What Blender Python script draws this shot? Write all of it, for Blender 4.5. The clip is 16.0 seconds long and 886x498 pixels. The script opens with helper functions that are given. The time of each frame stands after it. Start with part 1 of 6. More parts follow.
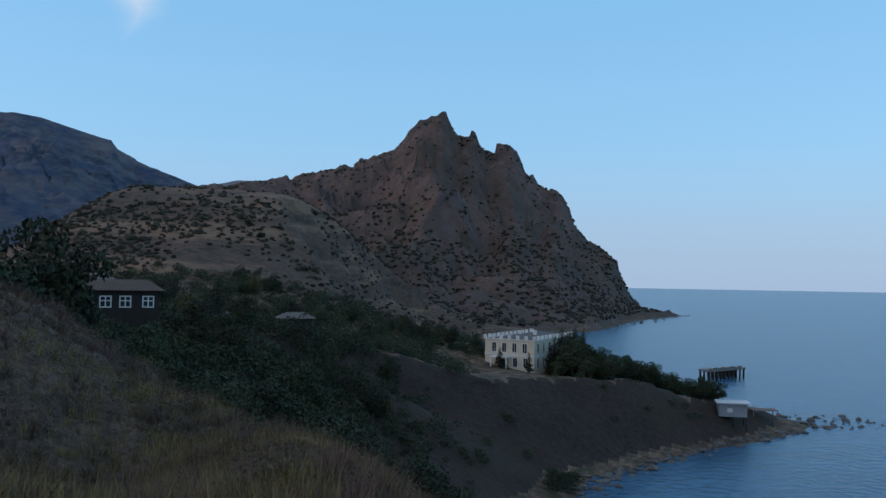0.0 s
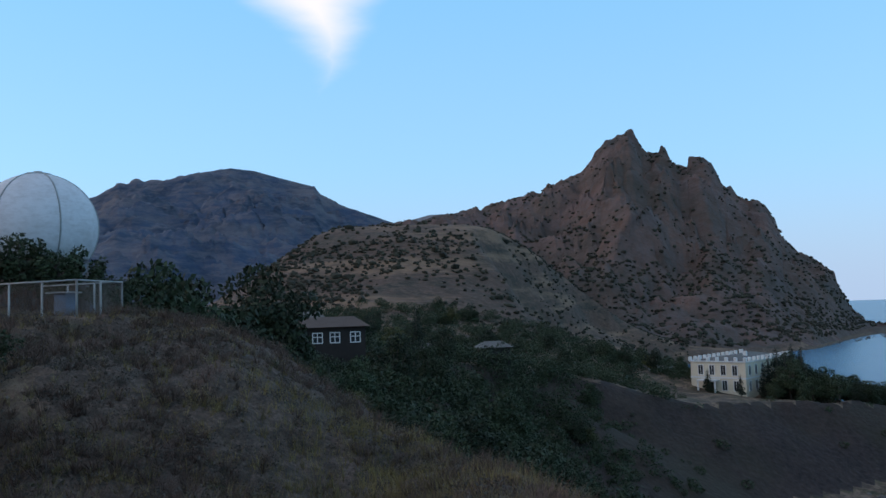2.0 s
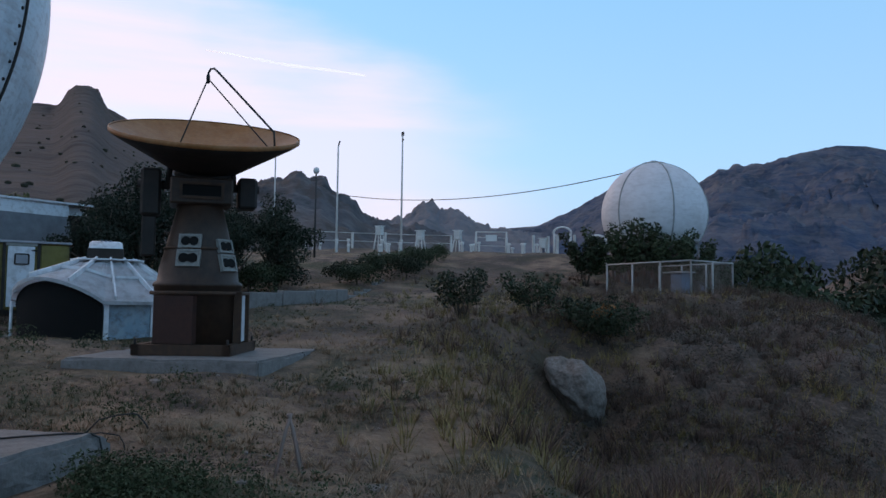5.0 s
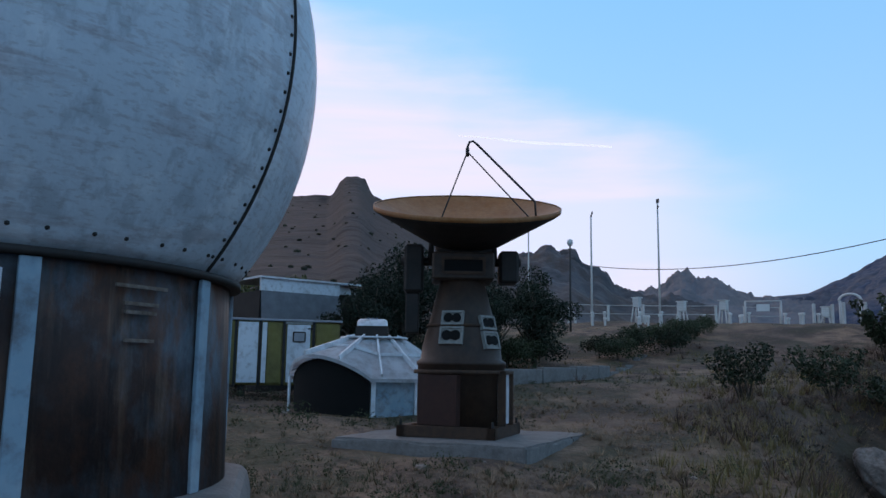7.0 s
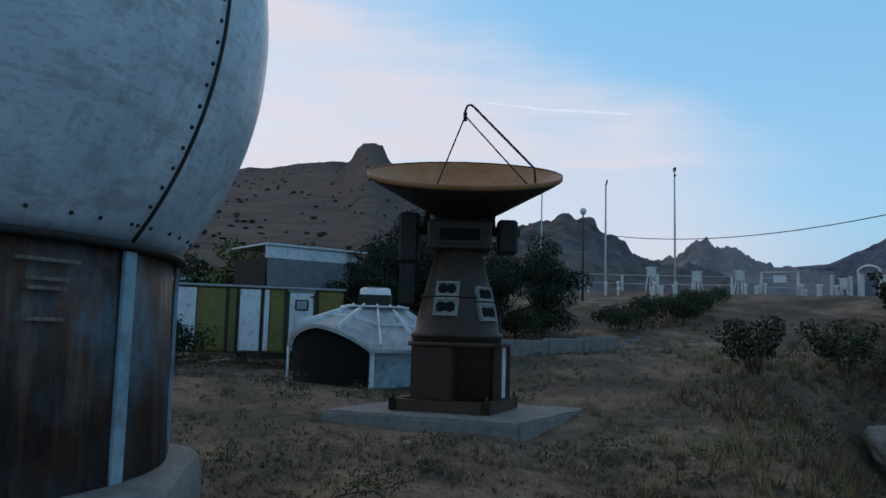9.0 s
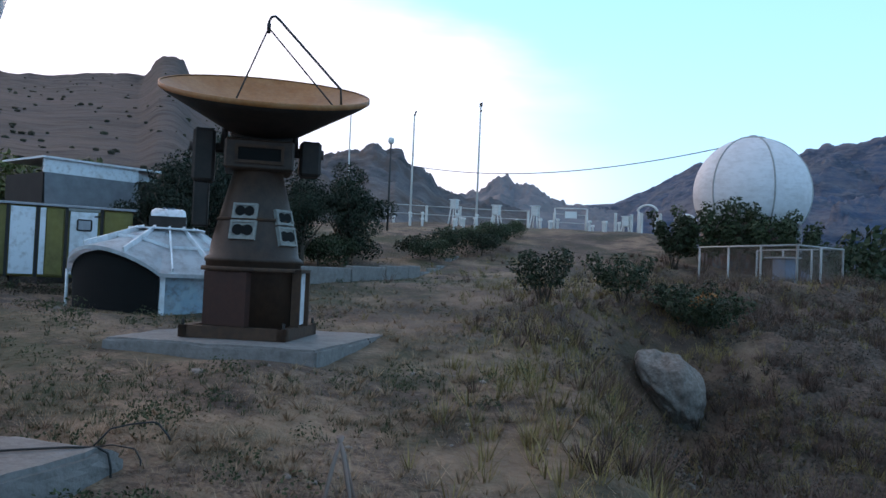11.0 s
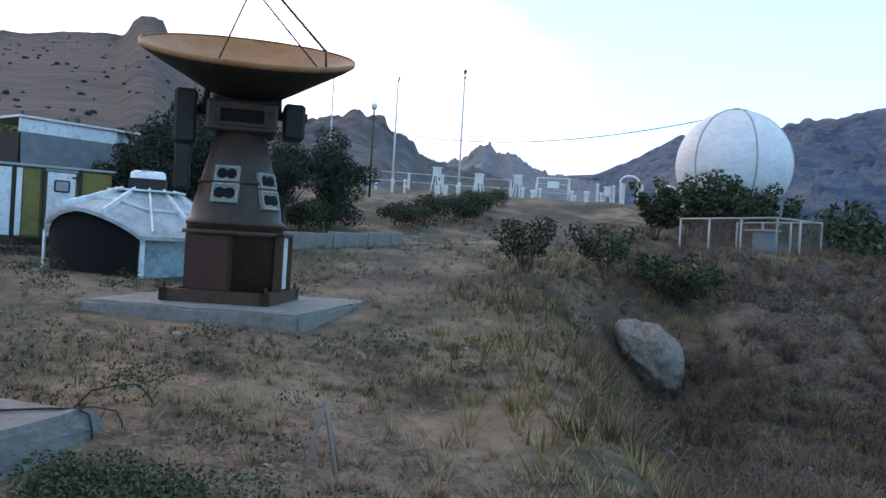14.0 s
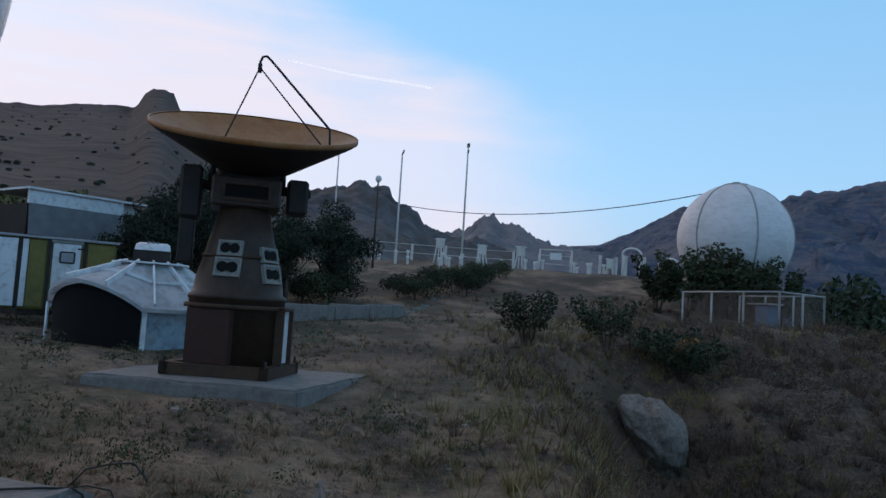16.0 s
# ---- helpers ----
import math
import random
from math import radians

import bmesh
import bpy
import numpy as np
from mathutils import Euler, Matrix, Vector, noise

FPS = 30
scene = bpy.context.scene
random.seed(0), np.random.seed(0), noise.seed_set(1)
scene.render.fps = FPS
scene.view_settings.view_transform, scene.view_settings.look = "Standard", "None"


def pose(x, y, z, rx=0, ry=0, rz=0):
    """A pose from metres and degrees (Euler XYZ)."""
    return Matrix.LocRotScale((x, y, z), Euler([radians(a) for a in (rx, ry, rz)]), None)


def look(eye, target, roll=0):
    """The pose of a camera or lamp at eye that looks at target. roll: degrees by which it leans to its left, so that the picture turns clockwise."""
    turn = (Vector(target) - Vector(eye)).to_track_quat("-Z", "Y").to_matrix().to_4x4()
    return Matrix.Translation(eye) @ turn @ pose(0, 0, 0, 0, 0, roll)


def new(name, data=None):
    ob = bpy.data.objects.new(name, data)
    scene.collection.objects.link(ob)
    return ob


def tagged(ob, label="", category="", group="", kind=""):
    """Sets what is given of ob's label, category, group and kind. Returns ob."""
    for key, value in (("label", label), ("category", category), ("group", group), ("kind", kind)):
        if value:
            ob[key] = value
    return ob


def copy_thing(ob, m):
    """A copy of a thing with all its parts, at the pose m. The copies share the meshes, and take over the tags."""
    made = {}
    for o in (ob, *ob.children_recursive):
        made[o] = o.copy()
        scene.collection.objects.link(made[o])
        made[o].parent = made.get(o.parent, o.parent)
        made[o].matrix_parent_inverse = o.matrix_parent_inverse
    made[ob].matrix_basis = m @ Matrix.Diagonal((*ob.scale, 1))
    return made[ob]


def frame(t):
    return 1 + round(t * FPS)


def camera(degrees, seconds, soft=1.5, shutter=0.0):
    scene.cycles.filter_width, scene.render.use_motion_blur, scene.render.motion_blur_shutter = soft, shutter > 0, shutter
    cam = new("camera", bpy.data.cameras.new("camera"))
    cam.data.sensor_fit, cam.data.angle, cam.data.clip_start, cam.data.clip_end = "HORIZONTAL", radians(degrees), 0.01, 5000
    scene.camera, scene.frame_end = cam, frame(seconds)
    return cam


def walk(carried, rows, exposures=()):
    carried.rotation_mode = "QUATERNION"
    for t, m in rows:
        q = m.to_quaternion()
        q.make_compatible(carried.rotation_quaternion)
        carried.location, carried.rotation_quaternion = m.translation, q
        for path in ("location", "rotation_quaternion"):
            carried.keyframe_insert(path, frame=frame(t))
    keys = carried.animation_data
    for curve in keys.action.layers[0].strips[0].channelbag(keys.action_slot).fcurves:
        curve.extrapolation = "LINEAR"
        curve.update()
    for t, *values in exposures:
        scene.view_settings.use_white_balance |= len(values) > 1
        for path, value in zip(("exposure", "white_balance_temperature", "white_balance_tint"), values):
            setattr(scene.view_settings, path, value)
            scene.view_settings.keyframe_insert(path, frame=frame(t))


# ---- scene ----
cam = camera(58.02, 16.0)
PATH = [
(0.0, 0.0, -0.0, 1.599, -0.0, 2.234, -0.88),
(0.5, 0.06, 0.008, 1.601, 0.144, -0.229, 2.619),
(1.0, 0.015, 0.019, 1.633, 0.433, -0.829, 3.291),
(1.5, -0.073, 0.007, 1.717, 7.055, 1.476, 3.939),
(2.0, -0.063, -0.021, 1.728, 13.86, 4.224, 1.838),
(2.5, -0.062, -0.15, 1.658, 21.566, 5.411, -0.038),
(3.0, -0.023, -0.202, 1.646, 30.86, 5.826, 0.265),
(3.5, -0.034, -0.23, 1.654, 36.537, 4.013, -0.016),
(4.0, -0.04, -0.268, 1.639, 43.996, 3.786, 0.034),
(4.5, -0.104, -0.267, 1.629, 46.71, 2.968, 0.195),
(5.0, -0.271, -0.289, 1.613, 54.962, 3.554, -0.721),
(5.2, -0.39, -0.285, 1.604, 60.218, 3.261, -0.579),
(7.3, -1.233, -0.041, 1.746, 74.086, 9.147, -2.346),
(7.5, -1.276, -0.002, 1.79, 71.811, 9.701, -5.775),
(8.0, -1.541, 0.089, 1.838, 66.373, 13.832, -4.891),
(8.5, -1.617, 0.188, 1.791, 69.206, 11.558, -1.918),
(9.0, -1.489, 0.335, 1.776, 74.031, 6.177, -1.514),
(9.5, -1.613, 0.483, 1.791, 67.751, 4.128, -1.707),
(10.0, -1.622, 0.505, 1.782, 62.853, 4.127, -1.44),
(12.3, -1.78, 0.462, 1.708, 58.93, -0.458, -3.26),
(12.5, -1.765, 0.469, 1.711, 59.3, -0.624, -3.346),
(13.0, -1.76, 0.475, 1.713, 59.368, -0.727, -3.719),
(13.5, -1.768, 0.473, 1.723, 59.478, -0.837, -3.681),
(14.0, -1.759, 0.476, 1.718, 58.77, -0.622, -3.348),
(14.5, -1.833, 0.505, 1.751, 59.304, 1.511, -2.117),
(15.0, -1.708, 0.492, 1.802, 59.784, 5.506, -5.081),
(15.5, -1.662, 0.49, 1.804, 56.725, 5.1, -3.718),
(16.0, -1.673, 0.473, 1.787, 59.023, 4.373, -3.633)]
EXPOSURES = [(0.0, -0.35, 6500, 17), (0.5, -0.1, 6500, 19), (1.0, 0.0, 6500, 20), (1.5, 0.08, 6600, 20), (2.5, -0.25, 6500, 17), (3.5, -0.2, 6700, 21), (5.2, -0.1, 6900, 25), (7.3, -0.2, 6600, 25), (8.0, -0.4, 6500, 21), (8.4, -0.5, 6400, 19), (9.0, -0.42, 6700, 15), (9.5, -0.06, 6800, 19), (10.0, -0.14, 6800, 21), (10.2, -0.05, 6800, 22), (12.3, 1.0, 7000, 22), (14.1, 1.0, 7000, 22), (14.4, 0.8, 6950, 22), (14.9, 0.1, 6800, 22), (16.0, -0.22, 6800, 21)]
SKY_TINT, CLEAR_LOW, CLEAR_HIGH, HAZE, CLOUD, SUN_POWER = (1.5, 1.9, 2.3, 1), (2.6, 5.2, 7.4, 1), (1.5, 4.6, 7.4, 1), (3.2, 4.3, 5.7, 1), (6.25, 6.45, 7.2, 1), 0.5
ZENITH, WISP = (3.0, 3.3, 3.9, 1), (7.5, 7.4, 7.2, 1)
walk(cam, [(t, pose(x, y, z, 90 + p, r, w)) for t, x, y, z, w, p, r in PATH], EXPOSURES)

# ---- sky and light ----
world = bpy.data.worlds.new("dusk_sky")
scene.world = world
world.use_nodes = True
WN, WL = world.node_tree.nodes, world.node_tree.links
WN.clear()
w_out, w_bg = WN.new("ShaderNodeOutputWorld"), WN.new("ShaderNodeBackground")
w_sky = WN.new("ShaderNodeTexSky")
w_sky.sky_type, w_sky.sun_disc = "NISHITA", False
w_sky.sun_elevation, w_sky.sun_rotation = radians(9), radians(-95)
w_sky.air_density, w_sky.dust_density, w_sky.ozone_density = 1.0, 0.6, 2.0
w_bg.inputs["Strength"].default_value = 0.15
w_geo = WN.new("ShaderNodeTexCoord")


def wmath(op, a, b=0.0, c=0.0, clamp=False):
    n = WN.new("ShaderNodeMath")
    n.operation, n.use_clamp = op, clamp
    for k, v in enumerate((a, b, c)):
        if isinstance(v, (int, float)):
            n.inputs[k].default_value = v
        else:
            WL.new(v, n.inputs[k])
    return n.outputs[0]


def wstep(v, lo, hi):
    n = WN.new("ShaderNodeMapRange")
    n.interpolation_type = "SMOOTHSTEP"
    WL.new(v, n.inputs["Value"])
    n.inputs["From Min"].default_value, n.inputs["From Max"].default_value = lo, hi
    return n.outputs[0]


w_xyz = WN.new("ShaderNodeSeparateXYZ")
WL.new(w_geo.outputs["Generated"], w_xyz.inputs[0])
w_az = wmath("MULTIPLY", wmath("ARCTAN2", wmath("MULTIPLY", w_xyz.outputs[0], -1.0), w_xyz.outputs[1]), 57.2958)
w_el = wmath("MULTIPLY", wmath("ARCSINE", w_xyz.outputs[2]), 57.2958)
w_noise = WN.new("ShaderNodeTexNoise")
w_map = WN.new("ShaderNodeMapping")
w_map.inputs["Scale"].default_value = (2.0, 2.0, 7.0)
WL.new(w_geo.outputs["Generated"], w_map.inputs[0])
WL.new(w_map.outputs[0], w_noise.inputs["Vector"])
w_noise.inputs["Scale"].default_value, w_noise.inputs["Detail"].default_value = 2.2, 6.0
w_n = w_noise.outputs["Fac"]
# a broad bank of thin cloud over the valley where the sun went down
w_edge = wmath("ADD", w_el, wmath("MULTIPLY", wmath("SUBTRACT", w_n, 0.5), 12.0))
w_top = wmath("ADD", 17.5, wmath("MULTIPLY", wmath("SUBTRACT", w_az, 55.0), 0.42))
w_bank = wmath("MULTIPLY", wstep(wmath("SUBTRACT", w_top, w_edge), 0.0, 9.0), wstep(w_az, 44.0, 62.0))
w_bank = wmath("MULTIPLY", w_bank, wstep(wmath("MULTIPLY", w_az, -1.0), -200.0, -140.0))
# one small hanging wisp
w_dx = wmath("ADD", wmath("SUBTRACT", w_az, 21.9), wmath("MULTIPLY", wmath("SUBTRACT", w_n, 0.5), 7.0))
w_wid = wmath("MULTIPLY", wmath("SUBTRACT", w_el, 16.2), 0.88)
w_wisp = wmath("MULTIPLY", wstep(wmath("SUBTRACT", w_wid, wmath("ABSOLUTE", w_dx)), -1.2, 4.6), wstep(wmath("MULTIPLY", w_el, -1.0), -34.0, -22.0))
w_streak = WN.new("ShaderNodeTexNoise")
w_map2 = WN.new("ShaderNodeMapping")
w_map2.inputs["Scale"].default_value, w_map2.inputs["Rotation"].default_value = (1.5, 1.5, 16.0), (0.12, 0.1, 0.0)
WL.new(w_geo.outputs["Generated"], w_map2.inputs[0])
WL.new(w_map2.outputs[0], w_streak.inputs["Vector"])
w_streak.inputs["Scale"].default_value, w_streak.inputs["Detail"].default_value = 1.6, 5.0
w_thin = wmath("ADD", 0.66, wmath("MULTIPLY", wstep(w_streak.outputs["Fac"], 0.36, 0.62), 0.3))
w_cloud = wmath("MULTIPLY", w_bank, w_thin)
w_haze = wmath("MULTIPLY", wstep(wmath("MULTIPLY", w_el, -1.0), -11.0, 1.0), 0.85)
w_m0, w_m1, w_m2 = (WN.new("ShaderNodeMixRGB") for _ in range(3))
w_m0.blend_type = "MULTIPLY"
w_m0.inputs["Fac"].default_value = 1.0
w_m0.inputs["Color2"].default_value = SKY_TINT
WL.new(w_sky.outputs[0], w_m0.inputs["Color1"])
WL.new(w_haze, w_m1.inputs["Fac"])
w_g, w_mg = WN.new("ShaderNodeMixRGB"), WN.new("ShaderNodeMixRGB")
WL.new(wstep(w_el, 4.0, 34.0), w_g.inputs["Fac"])
w_g.inputs["Color1"].default_value, w_g.inputs["Color2"].default_value = CLEAR_LOW, CLEAR_HIGH
w_mg.inputs["Fac"].default_value = 0.8
WL.new(w_m0.outputs[0], w_mg.inputs["Color1"])
w_zen = WN.new("ShaderNodeMixRGB")
WL.new(wstep(w_el, 34.0, 62.0), w_zen.inputs["Fac"])
WL.new(w_g.outputs[0], w_zen.inputs["Color1"])
w_zen.inputs["Color2"].default_value = ZENITH
WL.new(w_zen.outputs[0], w_mg.inputs["Color2"])
WL.new(w_mg.outputs[0], w_m1.inputs["Color1"])
w_m1.inputs["Color2"].default_value = HAZE
WL.new(w_cloud, w_m2.inputs["Fac"])
WL.new(w_m1.outputs[0], w_m2.inputs["Color1"])
w_m2.inputs["Color2"].default_value = CLOUD
w_m3 = WN.new("ShaderNodeMixRGB")
WL.new(wmath("MULTIPLY", w_wisp, 0.9), w_m3.inputs["Fac"])
WL.new(w_m2.outputs[0], w_m3.inputs["Color1"])
w_m3.inputs["Color2"].default_value = WISP
WL.new(w_m3.outputs[0], w_bg.inputs["Color"])
WL.new(w_bg.outputs[0], w_out.inputs[0])

sun_data = bpy.data.lights.new("sun", "SUN")
sun_data.energy, sun_data.angle, sun_data.color = SUN_POWER, radians(25), (1.0, 0.74, 0.54)
sun = new("sun", sun_data)
sun.matrix_world = look((-300, 25, 120), (0, 0, 0))

# ---- materials ----


def material(name, base, spread=(), rough=0.85, metal=0.0, scale=4.0, bump=0.0, bump_scale=30.0, streak=None, island=0.0, by_object=0.0, spec=0.3, contrast=(0.35, 0.65)):
    """A surface whose base colour drifts by noise to each (colour, amount, scale) of spread, with a fine relief."""
    m = bpy.data.materials.new(name)
    m.use_nodes = True
    n, l = m.node_tree.nodes, m.node_tree.links
    b = n["Principled BSDF"]
    b.inputs["Roughness"].default_value, b.inputs["Metallic"].default_value = rough, metal
    b.inputs["Specular IOR Level"].default_value = spec
    co = n.new("ShaderNodeTexCoord")
    vec = co.outputs["Object"]
    rgb = n.new("ShaderNodeRGB")
    rgb.outputs[0].default_value = (*base, 1)
    col = rgb.outputs[0]
    for k, (c, amount, sc, *st) in enumerate(spread):
        tex = n.new("ShaderNodeTexNoise")
        tex.inputs["Scale"].default_value, tex.inputs["Detail"].default_value, tex.inputs["Roughness"].default_value = sc, 8, 0.65
        mp = n.new("ShaderNodeMapping")
        mp.inputs["Location"].default_value = (k * 7.3, k * 3.1, k * 1.7)
        if st:
            mp.inputs["Scale"].default_value = st[0]
        l.new(vec, mp.inputs[0])
        l.new(mp.outputs[0], tex.inputs["Vector"])
        rg = n.new("ShaderNodeMapRange")
        rg.inputs["From Min"].default_value, rg.inputs["From Max"].default_value = contrast
        rg.inputs["To Max"].default_value = amount
        l.new(tex.outputs["Fac"], rg.inputs["Value"])
        mx = n.new("ShaderNodeMixRGB")
        l.new(rg.outputs[0], mx.inputs["Fac"])
        l.new(col, mx.inputs["Color1"])
        mx.inputs["Color2"].default_value = (*c, 1)
        col = mx.outputs[0]
    for amount, node, out in ((island, "ShaderNodeNewGeometry", "Random Per Island"), (by_object, "ShaderNodeObjectInfo", "Random")):
        if amount:
            info = n.new(node)
            rg = n.new("ShaderNodeMapRange")
            rg.inputs["To Min"].default_value, rg.inputs["To Max"].default_value = 1 - amount, 1 + amount
            l.new(info.outputs[out], rg.inputs["Value"])
            hs = n.new("ShaderNodeHueSaturation")
            l.new(rg.outputs[0], hs.inputs["Value"])
            l.new(col, hs.inputs["Color"])
            col = hs.outputs[0]
    l.new(col, b.inputs["Base Color"])
    if bump:
        tex = n.new("ShaderNodeTexNoise")
        tex.inputs["Scale"].default_value, tex.inputs["Detail"].default_value = bump_scale, 6
        l.new(vec, tex.inputs["Vector"])
        bp = n.new("ShaderNodeBump")
        bp.inputs["Strength"].default_value, bp.inputs["Distance"].default_value = 1.0, bump
        l.new(tex.outputs["Fac"], bp.inputs["Height"])
        l.new(bp.outputs[0], b.inputs["Normal"])
    return m


M_GROUND = material("dry_steppe_soil", (0.115, 0.070, 0.050), [((0.33, 0.225, 0.15), 0.7, 26.0), ((0.036, 0.025, 0.020), 0.7, 11.0), ((0.25, 0.165, 0.108), 0.75, 4.0), ((0.17, 0.098, 0.068), 0.6, 0.02), ((0.040, 0.028, 0.022), 0.85, 1.1), ((0.27, 0.18, 0.115), 0.7, 0.6), ((0.040, 0.043, 0.019), 0.85, 0.42), ((0.048, 0.033, 0.026), 0.7, 0.19)], 0.95, bump=0.06, bump_scale=9, contrast=(0.46, 0.60))
M_CAPE = material("volcanic_rock", (0.125, 0.076, 0.064), [((0.225, 0.112, 0.077), 0.9, 0.013), ((0.05, 0.039, 0.035), 0.9, 0.045, (1, 1, 0.25)), ((0.17, 0.123, 0.114), 0.6, 0.09), ((0.051, 0.0476, 0.0333), 0.6, 0.018)], 0.95, bump=4.5, bump_scale=0.08)
# blue of this far ridge is aerial haze put into the base colour
M_FAR = material("haze_blue_forested_rock", (0.037, 0.060, 0.106), [((0.135, 0.125, 0.135), 0.9, 0.0045, (1, 1, 4.0)), ((0.020, 0.036, 0.060), 0.9, 0.011, (1, 1, 2.0)), ((0.12, 0.115, 0.13), 0.7, 0.03, (1, 1, 3.0))], 0.95, bump=22, bump_scale=0.02, contrast=(0.45, 0.62))
M_SLOPE = material("grassy_hill_rock", (0.040, 0.027, 0.021), [((0.019, 0.017, 0.013), 0.9, 0.02), ((0.056, 0.039, 0.030), 0.7, 0.05), ((0.036, 0.036, 0.042), 0.5, 0.15)], 0.95, bump=1.5, bump_scale=0.1)
M_CASTLE = material("blue_brown_crag", (0.075, 0.075, 0.082), [((0.035, 0.038, 0.042), 0.9, 0.03), ((0.085, 0.060, 0.048), 0.85, 0.012), ((0.13, 0.12, 0.12), 0.6, 0.09)], 0.95, bump=2.5, bump_scale=0.09, contrast=(0.45, 0.62))
# pale blue-grey carries the distance haze of the saddle and twin peak
M_PEAK = material("haze_blue_grey_rock", (0.15, 0.15, 0.17), [((0.07, 0.085, 0.10), 0.9, 0.01), ((0.24, 0.20, 0.19), 0.8, 0.03)], 0.95, bump=4, bump_scale=0.04)
M_WHITE = material("weathered_white_paint", (0.66, 0.63, 0.63), [((0.50, 0.47, 0.46), 0.6, 0.9), ((0.40, 0.35, 0.33), 0.45, 3.0, (1, 1, 2.5))], 0.6, bump=0.004, bump_scale=20, contrast=(0.45, 0.7))
M_RUST = material("rusty_steel", (0.06, 0.032, 0.022), [((0.03, 0.02, 0.016), 0.8, 3.0), ((0.12, 0.06, 0.03), 0.5, 9.0)], 0.8, bump=0.004, bump_scale=60)
M_DISH = material("ochre_dish_paint", (0.42, 0.22, 0.07), [((0.30, 0.15, 0.06), 0.7, 2.0)], 0.6)
M_CONC = material("old_concrete", (0.186, 0.174, 0.162), [((0.112, 0.102, 0.093), 0.8, 2.5), ((0.248, 0.234, 0.222), 0.6, 11.0)], 0.9, bump=0.012, bump_scale=25)

# ---- building helpers ----


def lattice(x, y, seed=0):
    """Smooth value noise from -1 to 1 on arrays."""
    xi, yi = np.floor(x).astype(np.int64), np.floor(y).astype(np.int64)
    fx, fy = x - xi, y - yi
    fx, fy = fx * fx * (3 - 2 * fx), fy * fy * (3 - 2 * fy)

    def h(a, b):
        k = (a * 374761393 + b * 668265263 + seed * 974634777) & 0x7FFFFFFF
        k = ((k ^ (k >> 13)) * 1274126177) & 0x7FFFFFFF
        k = k ^ (k >> 16)
        return (k % 65536) / 32767.5 - 1
    return (h(xi, yi) * (1 - fx) + h(xi + 1, yi) * fx) * (1 - fy) + (h(xi, yi + 1) * (1 - fx) + h(xi + 1, yi + 1) * fx) * fy


def fbm(x, y, octaves=4, seed=0, ridged=False):
    out, amp = np.zeros_like(x, dtype=float), 1.0
    for k in range(octaves):
        v = lattice(x * 2 ** k, y * 2 ** k, seed + k * 17)
        out += amp * ((1 - 2 * np.abs(v)) if ridged else v)
        amp *= 0.5
    return out


def step(v, lo, hi):
    t = np.clip((v - lo) / (hi - lo), 0, 1)
    return t * t * (3 - 2 * t)


def sheet(name, verts, nu, nv, mat, closed=False, smooth=True):
    """A grid of nu rows of nv points as one mesh."""
    a = np.arange(nu * nv).reshape(nu, nv)
    if closed:
        a = np.vstack([a, a[:1]])
    q = np.stack([a[:-1, :-1], a[1:, :-1], a[1:, 1:], a[:-1, 1:]], -1).reshape(-1, 4)
    me = bpy.data.meshes.new(name)
    me.vertices.add(len(verts))
    me.vertices.foreach_set("co", np.asarray(verts, dtype=np.float32).ravel())
    me.loops.add(q.size)
    me.loops.foreach_set("vertex_index", q.ravel().astype(np.int32))
    me.polygons.add(len(q))
    me.polygons.foreach_set("loop_start", np.arange(0, q.size, 4, dtype=np.int32))
    me.polygons.foreach_set("use_smooth", np.full(len(q), smooth))
    me.update(calc_edges=True)
    me.materials.append(mat)
    return new(name, me)


# ---- ground ----
SEA = -29.0
COAST = ((-900, 120), (-60, 90), (0, 70), (40, 45), (70, 25), (95, 12), (126, 25), (150, 50), (160, 64), (170, 78), (178, 84), (184, 80), (190, 66), (200, 45), (230, 15), (300, 5), (400, 20), (430, 45), (472, 67), (505, 97), (663, 165), (769, 230), (800, 215), (900, 60), (1500, -200), (2500, -300))
# bearing, distance and height of the brow past which the hillside falls away
BROW = ((-60, 8, -5), (-20, 8, -3.2), (-10, 8, -2.1), (-5.2, 8.5, -1.65), (-2.5, 9, -1.55), (1.5, 10.5, -1.5), (4.6, 12, -1.4), (8.5, 14, -1.45), (12.4, 16.5, -1.6), (17.4, 21, -1.55), (22.3, 26, -0.85), (26, 29, 0.3), (30, 31, 1.38), (34, 32, 1.4), (40, 34, 2.0), (60, 60, 4.7))
TERRACE = ((0, 0), (7, 0.15), (12.5, 0.5), (18, 0.95), (22, 1.32), (26, 1.5), (30, 1.75), (34, 2.2), (38, 3.0), (42, 3.75), (50, 4.35), (60, 4.8), (80, 5.0))


